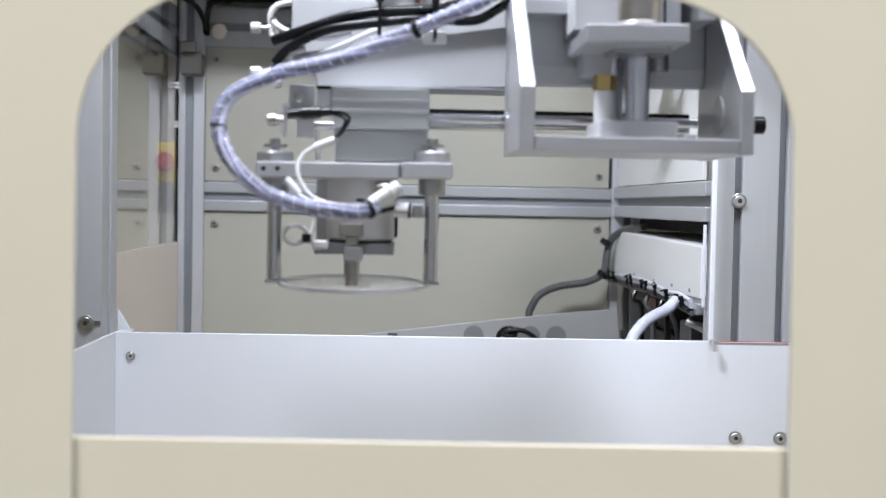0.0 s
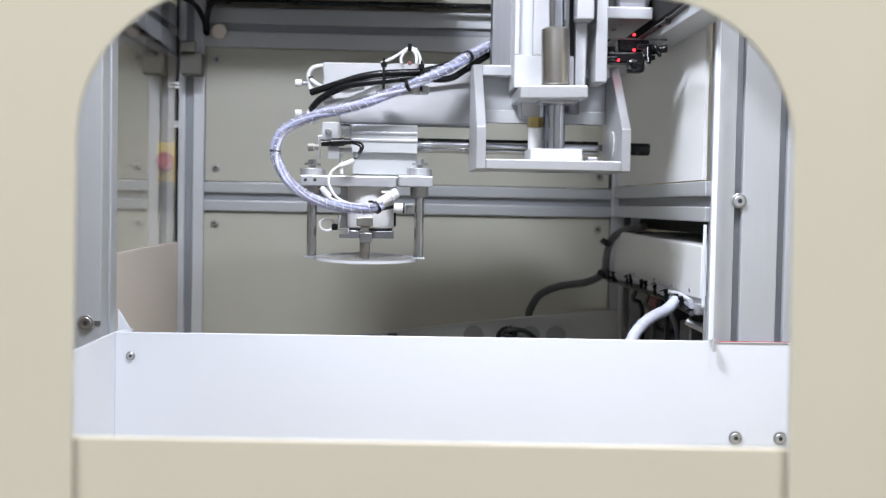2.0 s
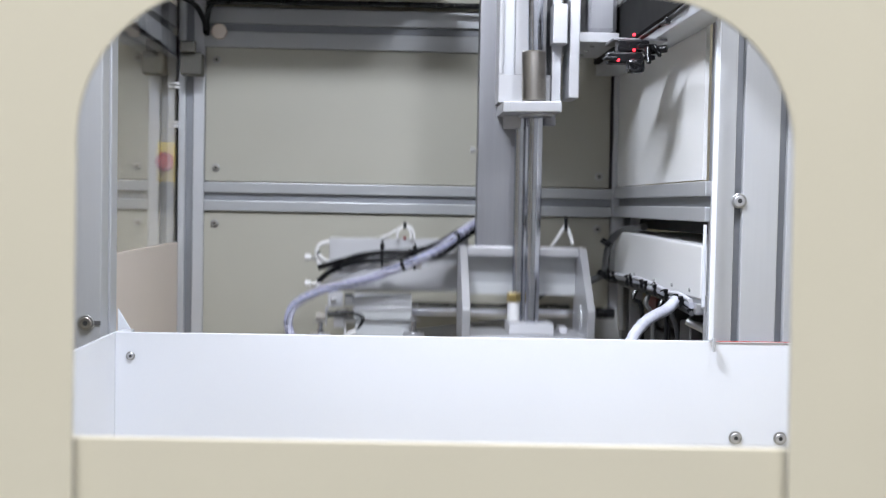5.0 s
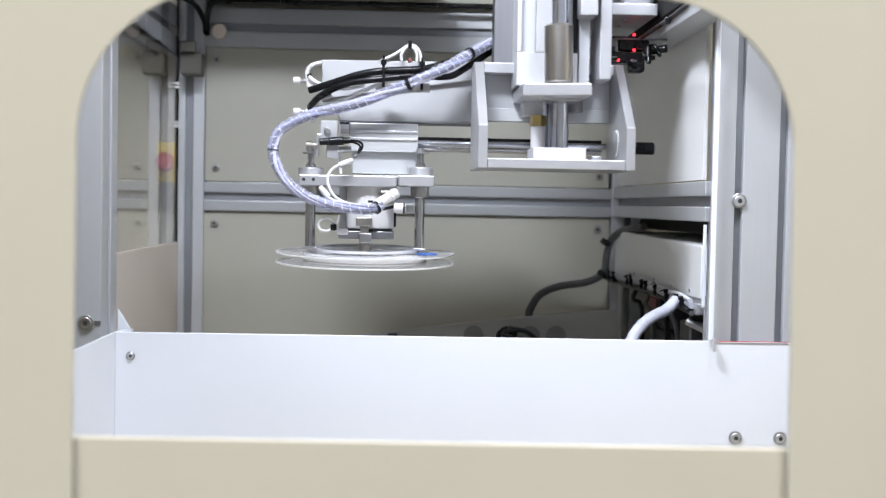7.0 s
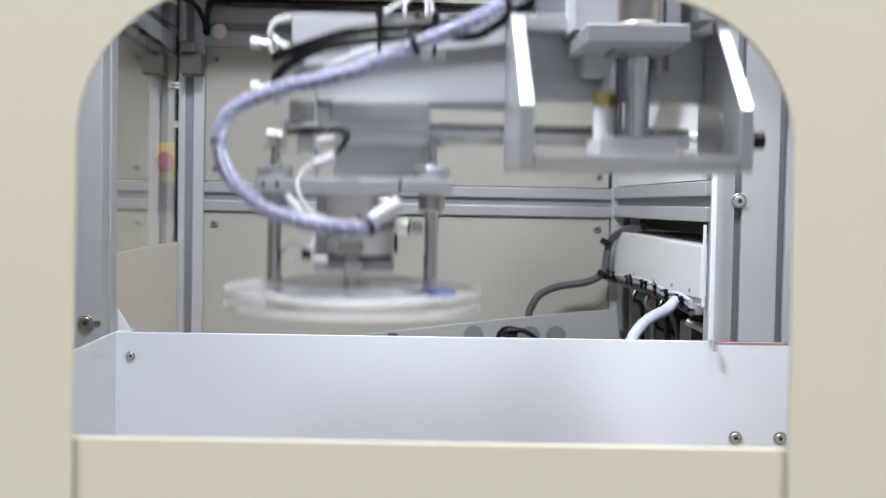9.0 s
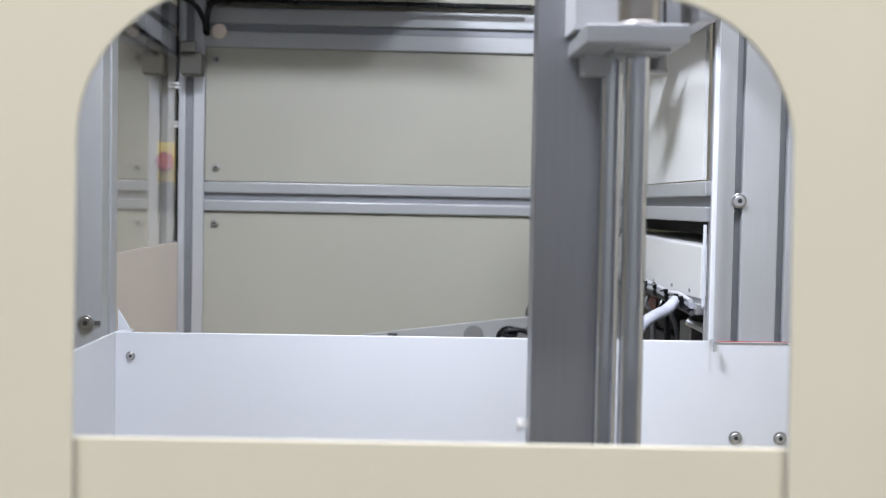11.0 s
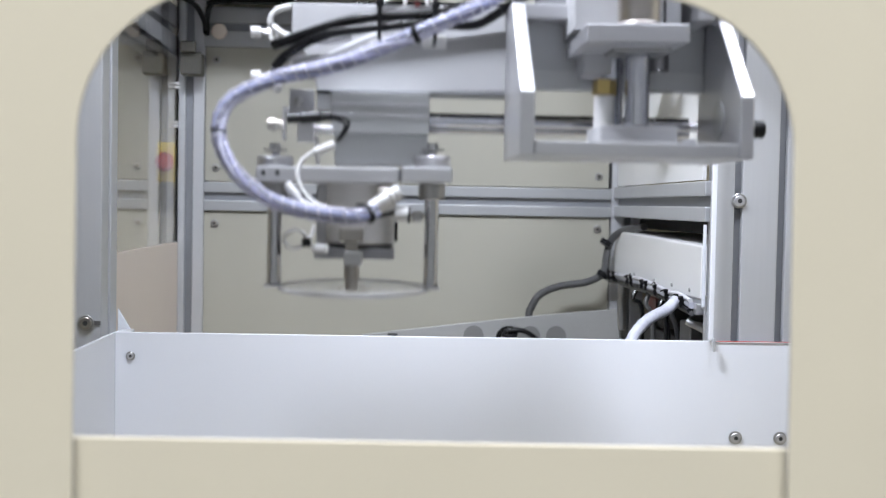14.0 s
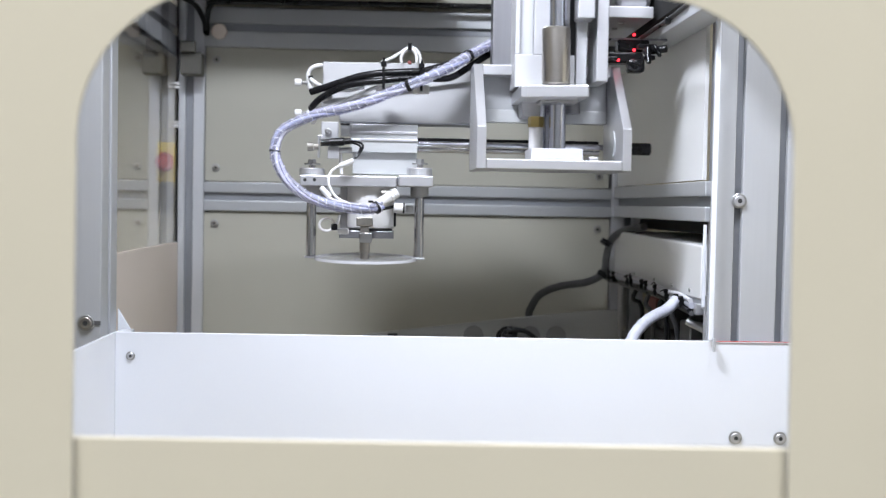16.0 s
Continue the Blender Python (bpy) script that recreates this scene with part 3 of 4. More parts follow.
part("cable", tube([(0.1343, 1.4754, 1.1293), (0.1369, 1.4754, 1.1407), (0.1462, 1.47, 1.1478), (0.1576, 1.47, 1.143), (0.1515, 1.4646, 1.1379), (0.1402, 1.4646, 1.1405), (0.1485, 1.4646, 1.1463), (0.1655, 1.4646, 1.1451), (0.179, 1.47, 1.1376), (0.1912, 1.4754, 1.1272)], 0.0032, 8), BLACK, blk, smooth=True)
part("connector", box((0.1421, 1.47, 1.1316), (0.1591, 1.484, 1.1457), 0.002), BLACK, blk)
part("connector", box((-0.0028, 1.4646, 1.126), (0.0098, 1.4766, 1.1393), 0.002), DARK, blk)

# ---------------------------------------------------------------- carriage: vertical cylinder slide, moves along the axis
CO = Vector((0.1638, 0.7969, 1.4117))
car = thing("lift_carriage", CO, "white and steel vertical slide unit with guide bushings", "slide unit")
part("bottom_plate", slab([(0.1268, 0.7431, 1.4152), (0.1853, 0.7431, 1.4166), (0.1857, 0.7431, 1.405), (0.127, 0.7431, 1.4036)], 0.7431, 0.8615, 0.001), MILLED, car)
part("chamfer_plate", slab_x([(0.7431, 1.4151), (0.7431, 1.4035), (0.84, 1.4035), (0.84, 1.4151)], 0.1203, 0.1268 + 0.001, 0.001), MILLED, car)
part("flange", box((0.142, 0.77, 1.4018), (0.1798, 0.82, 1.408), 0.001), STEEL, car)
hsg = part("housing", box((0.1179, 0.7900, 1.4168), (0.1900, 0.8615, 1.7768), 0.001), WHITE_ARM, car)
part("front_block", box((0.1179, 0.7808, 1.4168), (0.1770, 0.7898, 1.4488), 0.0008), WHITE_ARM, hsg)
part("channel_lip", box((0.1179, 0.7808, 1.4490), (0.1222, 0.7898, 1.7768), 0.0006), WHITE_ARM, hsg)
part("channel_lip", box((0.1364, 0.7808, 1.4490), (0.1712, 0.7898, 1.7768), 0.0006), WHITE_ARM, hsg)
part("channel_floor", box((0.1225, 0.7880, 1.4492), (0.1361, 0.7898, 1.7768), 0.0003), ALU, hsg)
part("guide_strip", box((0.1782, 0.7815, 1.4168), (0.1886, 0.7898, 1.7768), 0.0006), ALU, hsg)
part("slot_floor", box((0.1714, 0.7880, 1.4492), (0.1780, 0.7898, 1.7768), 0.0003), DARK, hsg)
part("cylinder", rod((0.1561, 0.7592, 1.4172), (0.1549, 0.7592, 1.4725), 0.1692 - 0.1555), CYLINDER, car, "brushed steel cylinder", smooth=True)
part("piston_rod", rod((0.1568, 0.7592, 1.4713), (0.1537, 0.7592, 1.6167), 0.0086), CHROME, car, smooth=True)
part("side_rail", box((0.1957, 0.7646, 1.4224), (0.2071, 0.8185, 1.4224 + 0.4), 0.001), MILLED, car)
part("rail_block", box((0.1752, 0.7538, 1.4814), (0.1915, 0.7808, 1.5254), 0.001), MILLED, car)
part("carrier_arm", box((0.2073, 0.7900, 1.4885), (0.2560, 0.9350, 1.5000), 0.001), MILLED, car)
part("drive_block", box((0.2195, 0.8000, 1.5003), (0.2560, 0.9000, 1.6000), 0.006), GREY_STEEL, car)
for y in (0.82, 0.86, 0.90):
    part("carrier_screw", turned((0.2300, y, 1.4885), (0.2300, y, 1.4865), [(0, 0.0030), (0.8, 0.0030), (1, 0.0022)], 12), STEEL, car)
part("bushing", slab([(0.1272, 0.7969, 1.4044), (0.1505, 0.7969, 1.405), (0.1509, 0.7969, 1.3902), (0.1283, 0.7969, 1.3897)], 0.8023, 0.8454, 0.001), WHITE_ARM, car)
part("bushing", rod((0.1794, 0.8131, 1.3938), (0.179, 0.8131, 1.4085), 0.009), GREY_STEEL, car, smooth=True)

# ---------------------------------------------------------------- lifting arm: bracket, beam and gripper
AO = Vector((0.002, 0.84, 1.3244))
arm = thing("pick_arm", AO, "white pick and place arm with aluminium bracket and reel gripper", "robot arm")
# bracket
BZ0, BZ1 = 1.3351, 1.3447
ZTOP = 1.4423
ZMID = 1.3754


def cheek(x0, x1):
    return slab_x([(0.7431, BZ0), (0.8508, BZ0), (0.8508, ZTOP), (0.8131, ZTOP), (0.7431, ZMID)], x0, x1, 0.0008)


X0, X1 = 0.0793, 0.0885
X2, X3 = 0.2192, 0.2279
part("cheek_plate", cheek(X0, X1), MILLED, arm)
part("cheek_plate", cheek(X2, X3), MILLED, arm)
cb = Vector((X2, 0.7948, 1.3635))
part("bearing_boss", turned(cb, cb + Vector((-0.0012, 0, 0)), [(0, 0.0130), (0.8, 0.0130), (1, 0.0122)], 32), PALE, arm)
part("bottom_plate", box((X1 + 0.0003, 0.7436, BZ0 + 0.0003), (X2 - 0.0003, 0.8475, BZ1), 0.0008), MILLED, arm)
part("rear_plate", box((X1 + 0.0003, 0.8346, 1.3858), (X2 - 0.0003, 0.8497, ZTOP), 0.0008), ALU_H, arm)
part("top_bar", box((X1 + 0.0003, 0.8131, ZTOP - 0.0105), (X2 - 0.0003, 0.8341, ZTOP - 0.0003), 0.0008), MILLED, arm)
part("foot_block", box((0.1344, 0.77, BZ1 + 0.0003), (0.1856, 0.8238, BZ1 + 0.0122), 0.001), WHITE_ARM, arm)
part("small_block", box((0.1952, 0.7969, BZ1 + 0.0003), (0.2052, 0.8238, BZ1 + 0.0060), 0.001), MILLED, arm)
zr = BZ1 + 0.012
part("guide_rod", rod((0.1625, 0.7915, zr), (0.1625, 0.7915, zr + 0.72), 0.0082), CHROME, arm, smooth=True)
part("guide_rod", rod((0.1487, 0.8098, zr), (0.1487, 0.8098, zr + 0.72), 0.0078), CHROME, arm, smooth=True)
part("coupling", rod((0.1425, 0.8030, zr + 0.0002), (0.1425, 0.8030, zr + 0.0225), 0.0070), PLASTIC, arm, smooth=True)
part("coupling_nut", turned((0.1425, 0.8030, zr + 0.0226), (0.1425, 0.8030, zr + 0.0330), [(0, 0.0080), (0.9, 0.0080), (1, 0.0072)], 6), BRASS, arm)
sx0, sx1 = 0.0991, 0.1457
part("tall_plate", box((sx0, 0.8238, ZTOP + 0.0003), (sx1, 0.8497, ZTOP + 0.62), 0.001), GREY_STEEL, arm, "tall brushed steel plate")
part("plate_fitting", turned((sx0, 0.8346, ZTOP + 0.113), (sx0 - 0.008, 0.8346, ZTOP + 0.113), [(0, 0.0022), (0.4, 0.0022), (0.42, 0.0035), (1, 0.0035)], 12), STEEL, arm)
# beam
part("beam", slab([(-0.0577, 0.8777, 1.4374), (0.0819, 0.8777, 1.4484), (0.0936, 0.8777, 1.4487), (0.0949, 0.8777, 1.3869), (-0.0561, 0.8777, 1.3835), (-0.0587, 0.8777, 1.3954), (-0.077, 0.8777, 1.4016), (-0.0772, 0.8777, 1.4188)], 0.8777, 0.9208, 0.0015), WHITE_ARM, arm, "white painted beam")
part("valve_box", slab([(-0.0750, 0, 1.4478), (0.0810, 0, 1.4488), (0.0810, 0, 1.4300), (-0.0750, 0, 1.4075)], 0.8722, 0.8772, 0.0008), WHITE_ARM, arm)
part("beam_edge", box((-0.0569, 0.8775, 1.3848), (0.0949, 0.9175, 1.3864), 0.0003), SLOT, arm)
# fittings with their tubes
for c in (Vector((-0.0928, 0.8615, 1.4243)), Vector((-0.0924, 0.8615, 1.3928))):
    f = part("fitting", turned(c + Vector((-0.0035, 0, 0)), c + Vector((-0.0105, 0, 0)), [(0, 0.0036), (0.12, 0.0040), (0.88, 0.0040), (1, 0.0036)], 12), PLASTIC, arm)
    part("stem", turned(c + Vector((-0.0034, 0, 0)), c + Vector((0.008, 0, 0)), [(0, 0.0019), (0.45, 0.0019), (0.47, 0.0030), (0.75, 0.0030), (0.77, 0.0022), (1, 0.0022)], 12), STEEL, f)
    part("elbow", tube([c + Vector((0.006, 0, 0.003)), c + Vector((0.006, -0.002, -0.004)), c + Vector((0.010, -0.006, -0.0095))], 0.0034, 10), PLASTIC, f, smooth=True)
    part("elbow_tie", turned(c + Vector((0.004, -0.001, 0.0035)), c + Vector((0.0085, -0.001, 0.0045)), [(0, 0.0036), (1, 0.0036)], 12), BLACK, f)
part("air_tube", tube([(-0.088, 0.8615, 1.4244), (-0.0897, 0.8615, 1.4333), (-0.085, 0.8615, 1.4406), (-0.0745, 0.8615, 1.4433)], 0.0022), PLASTIC, arm, smooth=True)
part("air_tube", tube([(-0.0867, 0.8562, 1.4277), (-0.0797, 0.8508, 1.4223), (-0.0673, 0.8454, 1.4178), (-0.0554, 0.8454, 1.4197)], 0.0022), PLASTIC, arm, smooth=True)
part("air_tube", tube([(-0.086, 0.8615, 1.393), (-0.0845, 0.8615, 1.3995), (-0.0763, 0.8508, 1.4048), (-0.0632, 0.8454, 1.4088)], 0.0022), PLASTIC, arm, smooth=True)
# cables
part("black_cable", tube([(-0.0855, 0.846, 1.4134), (-0.0761, 0.842, 1.4162), (-0.0563, 0.836, 1.4223), (-0.0361, 0.832, 1.4287), (-0.0148, 0.828, 1.4322), (0.0069, 0.828, 1.4338), (0.0287, 0.828, 1.4355), (0.046, 0.832, 1.4404), (0.0602, 0.84, 1.4468), (0.082, 0.856, 1.4598), (0.1004, 0.866, 1.4686), (0.1226, 0.87, 1.478)], 0.0037), BLACK, arm, smooth=True)
part("black_cable", tube([(-0.0842, 0.846, 1.3978), (-0.0759, 0.842, 1.4063), (-0.0619, 0.836, 1.4142), (-0.0446, 0.832, 1.4205), (-0.0244, 0.828, 1.4234), (-0.0073, 0.827, 1.4254), (0.0099, 0.827, 1.4276), (0.0288, 0.828, 1.4286), (0.0446, 0.835, 1.4288), (0.0594, 0.842, 1.4314), (0.0776, 0.856, 1.4438), (0.1005, 0.866, 1.4597), (0.1231, 0.87, 1.4716)], 0.0035), BLACK, arm, smooth=True)
part("air_tube", tube([(-0.0798, 0.85, 1.3971), (-0.0622, 0.847, 1.4007), (-0.0333, 0.844, 1.4127), (-0.0148, 0.842, 1.421), (0.0014, 0.84, 1.4246), (0.0187, 0.838, 1.4254), (0.045, 0.838, 1.432)], 0.0021), TUBE_WHITE, arm, smooth=True)
part("air_tube", tube([(-0.083, 0.848, 1.414), (-0.065, 0.843, 1.4165), (-0.048, 0.840, 1.4150), (-0.03, 0.836, 1.4185)], 0.0019), TUBE_WHITE, arm, smooth=True)
HOSE_LINE = [(-0.0096, 0.7808, 1.2987), (-0.0198, 0.7775, 1.2948), (-0.0384, 0.7808, 1.2948), (-0.061, 0.7862, 1.2981), (-0.0839, 0.7915, 1.3059), (-0.1034, 0.7969, 1.321), (-0.1144, 0.8023, 1.338), (-0.1177, 0.8077, 1.3534), (-0.1129, 0.8131, 1.3691), (-0.0996, 0.8185, 1.3793),
             (-0.0772, 0.8235, 1.3892), (-0.0525, 0.8240, 1.3948), (-0.0275, 0.8200, 1.4020), (-0.0048, 0.8160, 1.4112), (0.0165, 0.8110, 1.4196), (0.0408, 0.8100, 1.4306), (0.0585, 0.8200, 1.4406), (0.0762, 0.8380, 1.4533), (0.0987, 0.8600, 1.4677), (0.1224, 0.8700, 1.4815)]


def spiral_band(pts, r, pitch, fill, thick, phase=0.0):
    """A flat band wound on a line: fill is the share of the pitch that the band covers."""
    bm = bmesh.new()
    L = curve_points(pts, 0.001)
    run, turns, up = 0.0, [], None
    for i, p in enumerate(L):
        d = (L[min(i + 1, len(L) - 1)] - L[max(i - 1, 0)]).normalized()
        up = d.orthogonal().normalized() if up is None else (up - d * up.dot(d)).normalized()
        run += (p - L[i - 1]).length if i else 0.0
        turns.append((run, p, up.copy(), d))
    def at(u):
        k = min(len(turns) - 1, max(0, int(u / run * (len(turns) - 1))))
        return turns[k]
    n, rows = int(run / pitch * 22), []
    for i in range(n):
        u = run * i / n
        a = 6.28318531 * (u / pitch + phase)
        row = []
        for du, rr in ((-0.5, r), (0.5, r), (0.5, r - thick), (-0.5, r - thick)):
            q = min(run, max(0.0, u + du * pitch * fill))
            _, p, v, d = at(q)
            row.append(bm.verts.new(p + (v * math.cos(a) + d.cross(v) * math.sin(a)) * rr))
        rows.append(row)
    for p, q in zip(rows, rows[1:]):
        for k in range(4):
            bm.faces.new((p[k], p[(k + 1) % 4], q[(k + 1) % 4], q[k]))
    bm.faces.new(rows[0][::-1])
    bm.faces.new(rows[-1])
    return bm


for k, tint in enumerate(WIRE_TINTS):
    line = curve_points(HOSE_LINE, 0.006)
    pts, run = [], 0.0
    for i, p in enumerate(line):
        run += (p - line[i - 1]).length if i else 0
        d = (line[min(i + 1, len(line) - 1)] - line[max(i - 1, 0)]).normalized()
        u = Vector((0, 1, 0)).cross(d).normalized()
        a = 6.28318531 * (k / len(WIRE_TINTS) + run / 0.16) + 0.3 * math.sin(run * 90 + k * 2)
        pts.append(p + (u * math.cos(a) + d.cross(u) * math.sin(a)) * 0.0029)
    part("wire", tube(pts, 0.0017, 7, 0.006), tint, arm, smooth=True)
wrap = part("spiral_hose", spiral_band(HOSE_LINE, 0.0056, 0.0085, 0.86, 0.0006), HOSE, arm, "clear spiral wrapped hose", smooth=True)
part("wrap_edge", spiral_band(HOSE_LINE, 0.0059, 0.0085, 0.09, 0.0005, 0.5), HOSE_EDGE, wrap, smooth=True)
for c in (Vector((-0.0107, 0.822, 1.4286)), Vector((0.0274, 0.818, 1.4268))):
    bm = box(c + Vector((-0.0014, -0.0015, -0.0128)), c + Vector((0.0014, 0.0, 0.0128)), 0.0004)
    box(c + Vector((-0.0014, 0.0, -0.0128)), c + Vector((0.0014, 0.022, -0.0114)), 0.0004, bm)
    box(c + Vector((-0.0028, -0.0035, 0.0095)), c + Vector((0.0028, 0.0015, 0.0150)), 0.0006, bm)
    box(c + Vector((-0.0010, -0.0030, 0.0150)), c + Vector((0.0010, -0.0022, 0.0185)), 0.0002, bm)
    part("cable_tie", bm, BLACK, arm)
    part("tie_base", box(c + Vector((-0.008, 0.0235, -0.0135)), c + Vector((0.009, 0.0275, -0.004)), 0.0015), PLASTIC, arm)
for c, d in ((Vector((0.0144, 0.8115, 1.4188)), Vector((0.021, -0.005, 0.0085))), (Vector((0.0757, 0.8375, 1.4530)), Vector((0.018, 0.018, 0.0127))), (Vector((-0.1175, 0.8065, 1.350)), Vector((0.002, 0.003, 0.015)))):
    r = 0.0064 if c.x > 0 else 0.0060
    d = d.normalized() * (0.0018 if c.x > 0 else 0.0004)
    part("tie_wrap", turned(c - d, c + d, [(0, r), (1, r)], 18), BLACK, arm)
# loops of tube on top of the beam, and at the far end of the bracket
c = Vector((0.0159, 0.8700, 1.4480))
part("tube_loop", tube([c + Vector((-0.030, 0, 0.0)), c + Vector((-0.018, 0, 0.0055)), c + Vector((-0.009, 0, 0.0115)), c + Vector((-0.001, 0, 0.0165)), c + Vector((0.006, 0, 0.0150)), c + Vector((0.0105, 0, 0.0085)), c + Vector((0.0115, 0, 0.0))], 0.0016), PLASTIC, arm, smooth=True)
part("tube_loop", tube([c + Vector((-0.0085, -0.004, 0)), c + Vector((-0.0090, -0.004, 0.0065)), c + Vector((-0.003, -0.004, 0.0145)), c + Vector((0.004, -0.004, 0.0130)), c + Vector((0.0070, -0.004, 0.0070)), c + Vector((0.0070, -0.004, 0))], 0.0016), PLASTIC, arm, smooth=True)
part("loop_tie", box(c + Vector((-0.0022, -0.006, 0.0125)), c + Vector((0.0018, 0.002, 0.0205)), 0.0006), BLACK, arm)
part("red_fitting", box(c + Vector((-0.002, 0.001, -0.001)), c + Vector((0.002, 0.004, 0.003)), 0.001), DULL_RED, arm)
c = Vector(((X2 + 0.1921) / 2, 0.84, ZTOP))
part("tube_loop", tube([c + Vector((-0.016, 0, 0)), c + Vector((-0.008, 0, 0.012)), c + Vector((0.0, 0, 0.024)), c + Vector((0.004, 0, 0.022)), c + Vector((0.010, 0, 0.004))], 0.0021), PLASTIC, arm, smooth=True)
part("loop_tie", box(c + Vector((-0.001, -0.004, 0.02)), c + Vector((0.003, 0.002, 0.036)), 0.0006), BLACK, arm)
# guide rods of the arm
zq = 1.3624
part("cross_rod", rod((-0.023, 0.8640, 1.3630), (0.2493, 0.8640, 1.3630), 0.0034), CHROME, arm, smooth=True)
part("cross_rod", rod((-0.023, 0.8760, 1.3585), (X2, 0.8760, 1.3585), 0.0036), POST_STEEL, arm, smooth=True)
part("dark_rail", box((-0.023, 0.8730, 1.3668), (X2 - 0.0005, 0.8890, 1.3702), 0.0006), BLACK, arm)
part("rear_ledge", box((X1 + 0.0003, 0.8330, 1.3856), (X2 - 0.0003, 0.8342, 1.3985), 0.0004), PALE, arm)
part("rod_end", rod((0.2493, 0.8615, zq), (0.2711, 0.8615, zq), 0.0065), BLACK, arm, smooth=True)
# slide unit over the gripper
part("slide_body", box((-0.0443, 0.8454, 1.3527), (0.0253, 0.8904, 1.3818), 0.0012), PALE, arm, "pale anodised slide body")
for z in (1.373, 1.3655):
    part("slide_ridge", box((-0.0443, 0.8454 - 0.0016, z - 0.0012), (0.0252, 0.8454 - 0.0002, z + 0.0012), 0.0003), MILLED, arm)
part("slide_plate", box((-0.0419, 0.8529, 1.3302), (0.0248, 0.8829, 1.3528), 0.001), PALE, arm, "pale anodised plate")
part("stop_block", box((-0.0543, 0.8454, 1.369), (-0.0448, 0.8654, 1.3809), 0.0008), ALU, arm)
part("stop_cap", box((-0.0544, 0.8443, 1.38), (-0.0448, 0.8623, 1.3824), 0.0005), BLACK, arm)
# sensor bracket
part("hanger", box((-0.0748, 0.8562, 1.3655), (-0.057, 0.8602, 1.384), 0.0008), WHITE_ARM, arm)
h = part("hanger_screw", turned((-0.0678, 0.8551, 1.3742), Vector((-0.0678, 0.8551, 1.3742)) + Vector((0, -0.003, 0)), [(0, 0.0034), (0.7, 0.0034), (1, 0.002)], 16), STEEL, arm)
bm = box((-0.0764, 0.8238, 1.3457), (-0.0744, 0.8358, 1.3682), 0.0004)
box((-0.0766, 0.8249, 1.3644), (-0.072, 0.8269, 1.3683), 0.0004, bm)
box((-0.0662, 0.8238, 1.3444), (-0.0546, 0.8258, 1.3576), 0.0006, bm)
part("sensor_bracket", bm, MILLED, arm)
part("proximity_sensor", turned((-0.073, 0.8206, 1.3602), (-0.0422, 0.8206, 1.3625), [(0, 0.0034), (0.3, 0.0034), (0.32, 0.0042), (0.75, 0.0042), (0.78, 0.0032), (1, 0.003)], 16), BLACK, arm, smooth=True)
part("stop_screw", turned((-0.0864, 0.8238, 1.3563), (-0.0756, 0.8238, 1.3565), [(0, 0.0045), (0.55, 0.0045), (0.57, 0.003), (1, 0.003)], 16), NOZZLE, arm)
part("stop_screw", turned((-0.0593, 0.8292, 1.3534), (-0.0417, 0.8292, 1.3537), [(0, 0.003), (1, 0.003)], 16), STEEL, arm, smooth=True)
part("sensor_wire", tube([(-0.0428, 0.8185, 1.3623), (-0.0349, 0.8131, 1.3613), (-0.03, 0.8077, 1.3579), (-0.0315, 0.8077, 1.3525), (-0.0366, 0.8055, 1.3454)], 0.0011, 8), BLACK, arm, smooth=True)
part("sensor_wire", tube([(-0.0428, 0.8185, 1.3611), (-0.0356, 0.8131, 1.3589), (-0.0323, 0.8077, 1.3556), (-0.0345, 0.8077, 1.3502), (-0.0381, 0.8055, 1.3447)], 0.0011, 8), BLACK, arm, smooth=True)
part("connector", rod((-0.0395, 0.8034, 1.3422), (-0.0529, 0.8012, 1.3365), 0.0028), PLASTIC, arm, smooth=True)
part("white_wire", tube([(-0.0522, 0.8012, 1.3373), (-0.0602, 0.7991, 1.3318), (-0.0635, 0.7948, 1.3225), (-0.0601, 0.7915, 1.312), (-0.0531, 0.7883, 1.3039), (-0.0424, 0.784, 1.2996), (-0.0311, 0.7818, 1.2976)], 0.0014, 8), PLASTIC, arm, smooth=True)
part("white_wire", tube([(-0.0701, 0.7948, 1.3141), (-0.0669, 0.7926, 1.3089), (-0.0591, 0.7894, 1.303), (-0.0476, 0.7851, 1.2995), (-0.0348, 0.7818, 1.2968)], 0.0016, 8), PLASTIC, arm, smooth=True)
part("wire_plug", rod((-0.0705, 0.7948, 1.3149), (-0.0615, 0.7915, 1.3052), 0.0028), PLASTIC, arm, smooth=True)
part("wire_drop", rod((-0.0537, 0.8346, 1.3499), (-0.0522, 0.8346, 1.3294), 0.0016), PLASTIC, arm, smooth=True)
# gripper plate
part("gripper_plate", box((-0.0634, 0.8131, 1.3168), (0.0042, 0.8831, 1.3276), 0.001), MILLED, arm)
part("end_block", box((0.0062, 0.8098, 1.3178), (0.0408, 0.8698, 1.3285), 0.001), MILLED, arm)
part("end_block", box((-0.0925, 0.8098, 1.3166), (-0.0628, 0.8698, 1.3273), 0.001), MILLED, arm)
part("plate_link", box((0.0035, 0.8238, 1.3189), (0.007, 0.8638, 1.3271), 0.0005), GREY_STEEL, arm)
for c in (Vector((-0.0876, 0.8098, 1.3225)), Vector((-0.0781, 0.8098, 1.3227))):
    part("tapped_hole", turned(c, c + Vector((0, -0.0004, 0)), [(0, 0.0017), (1, 0.0017)], 16), DARK, arm)
POSTS = (Vector((-0.0828, 0.8422, 1.3227)), Vector((0.028, 0.8422, 1.3249)))
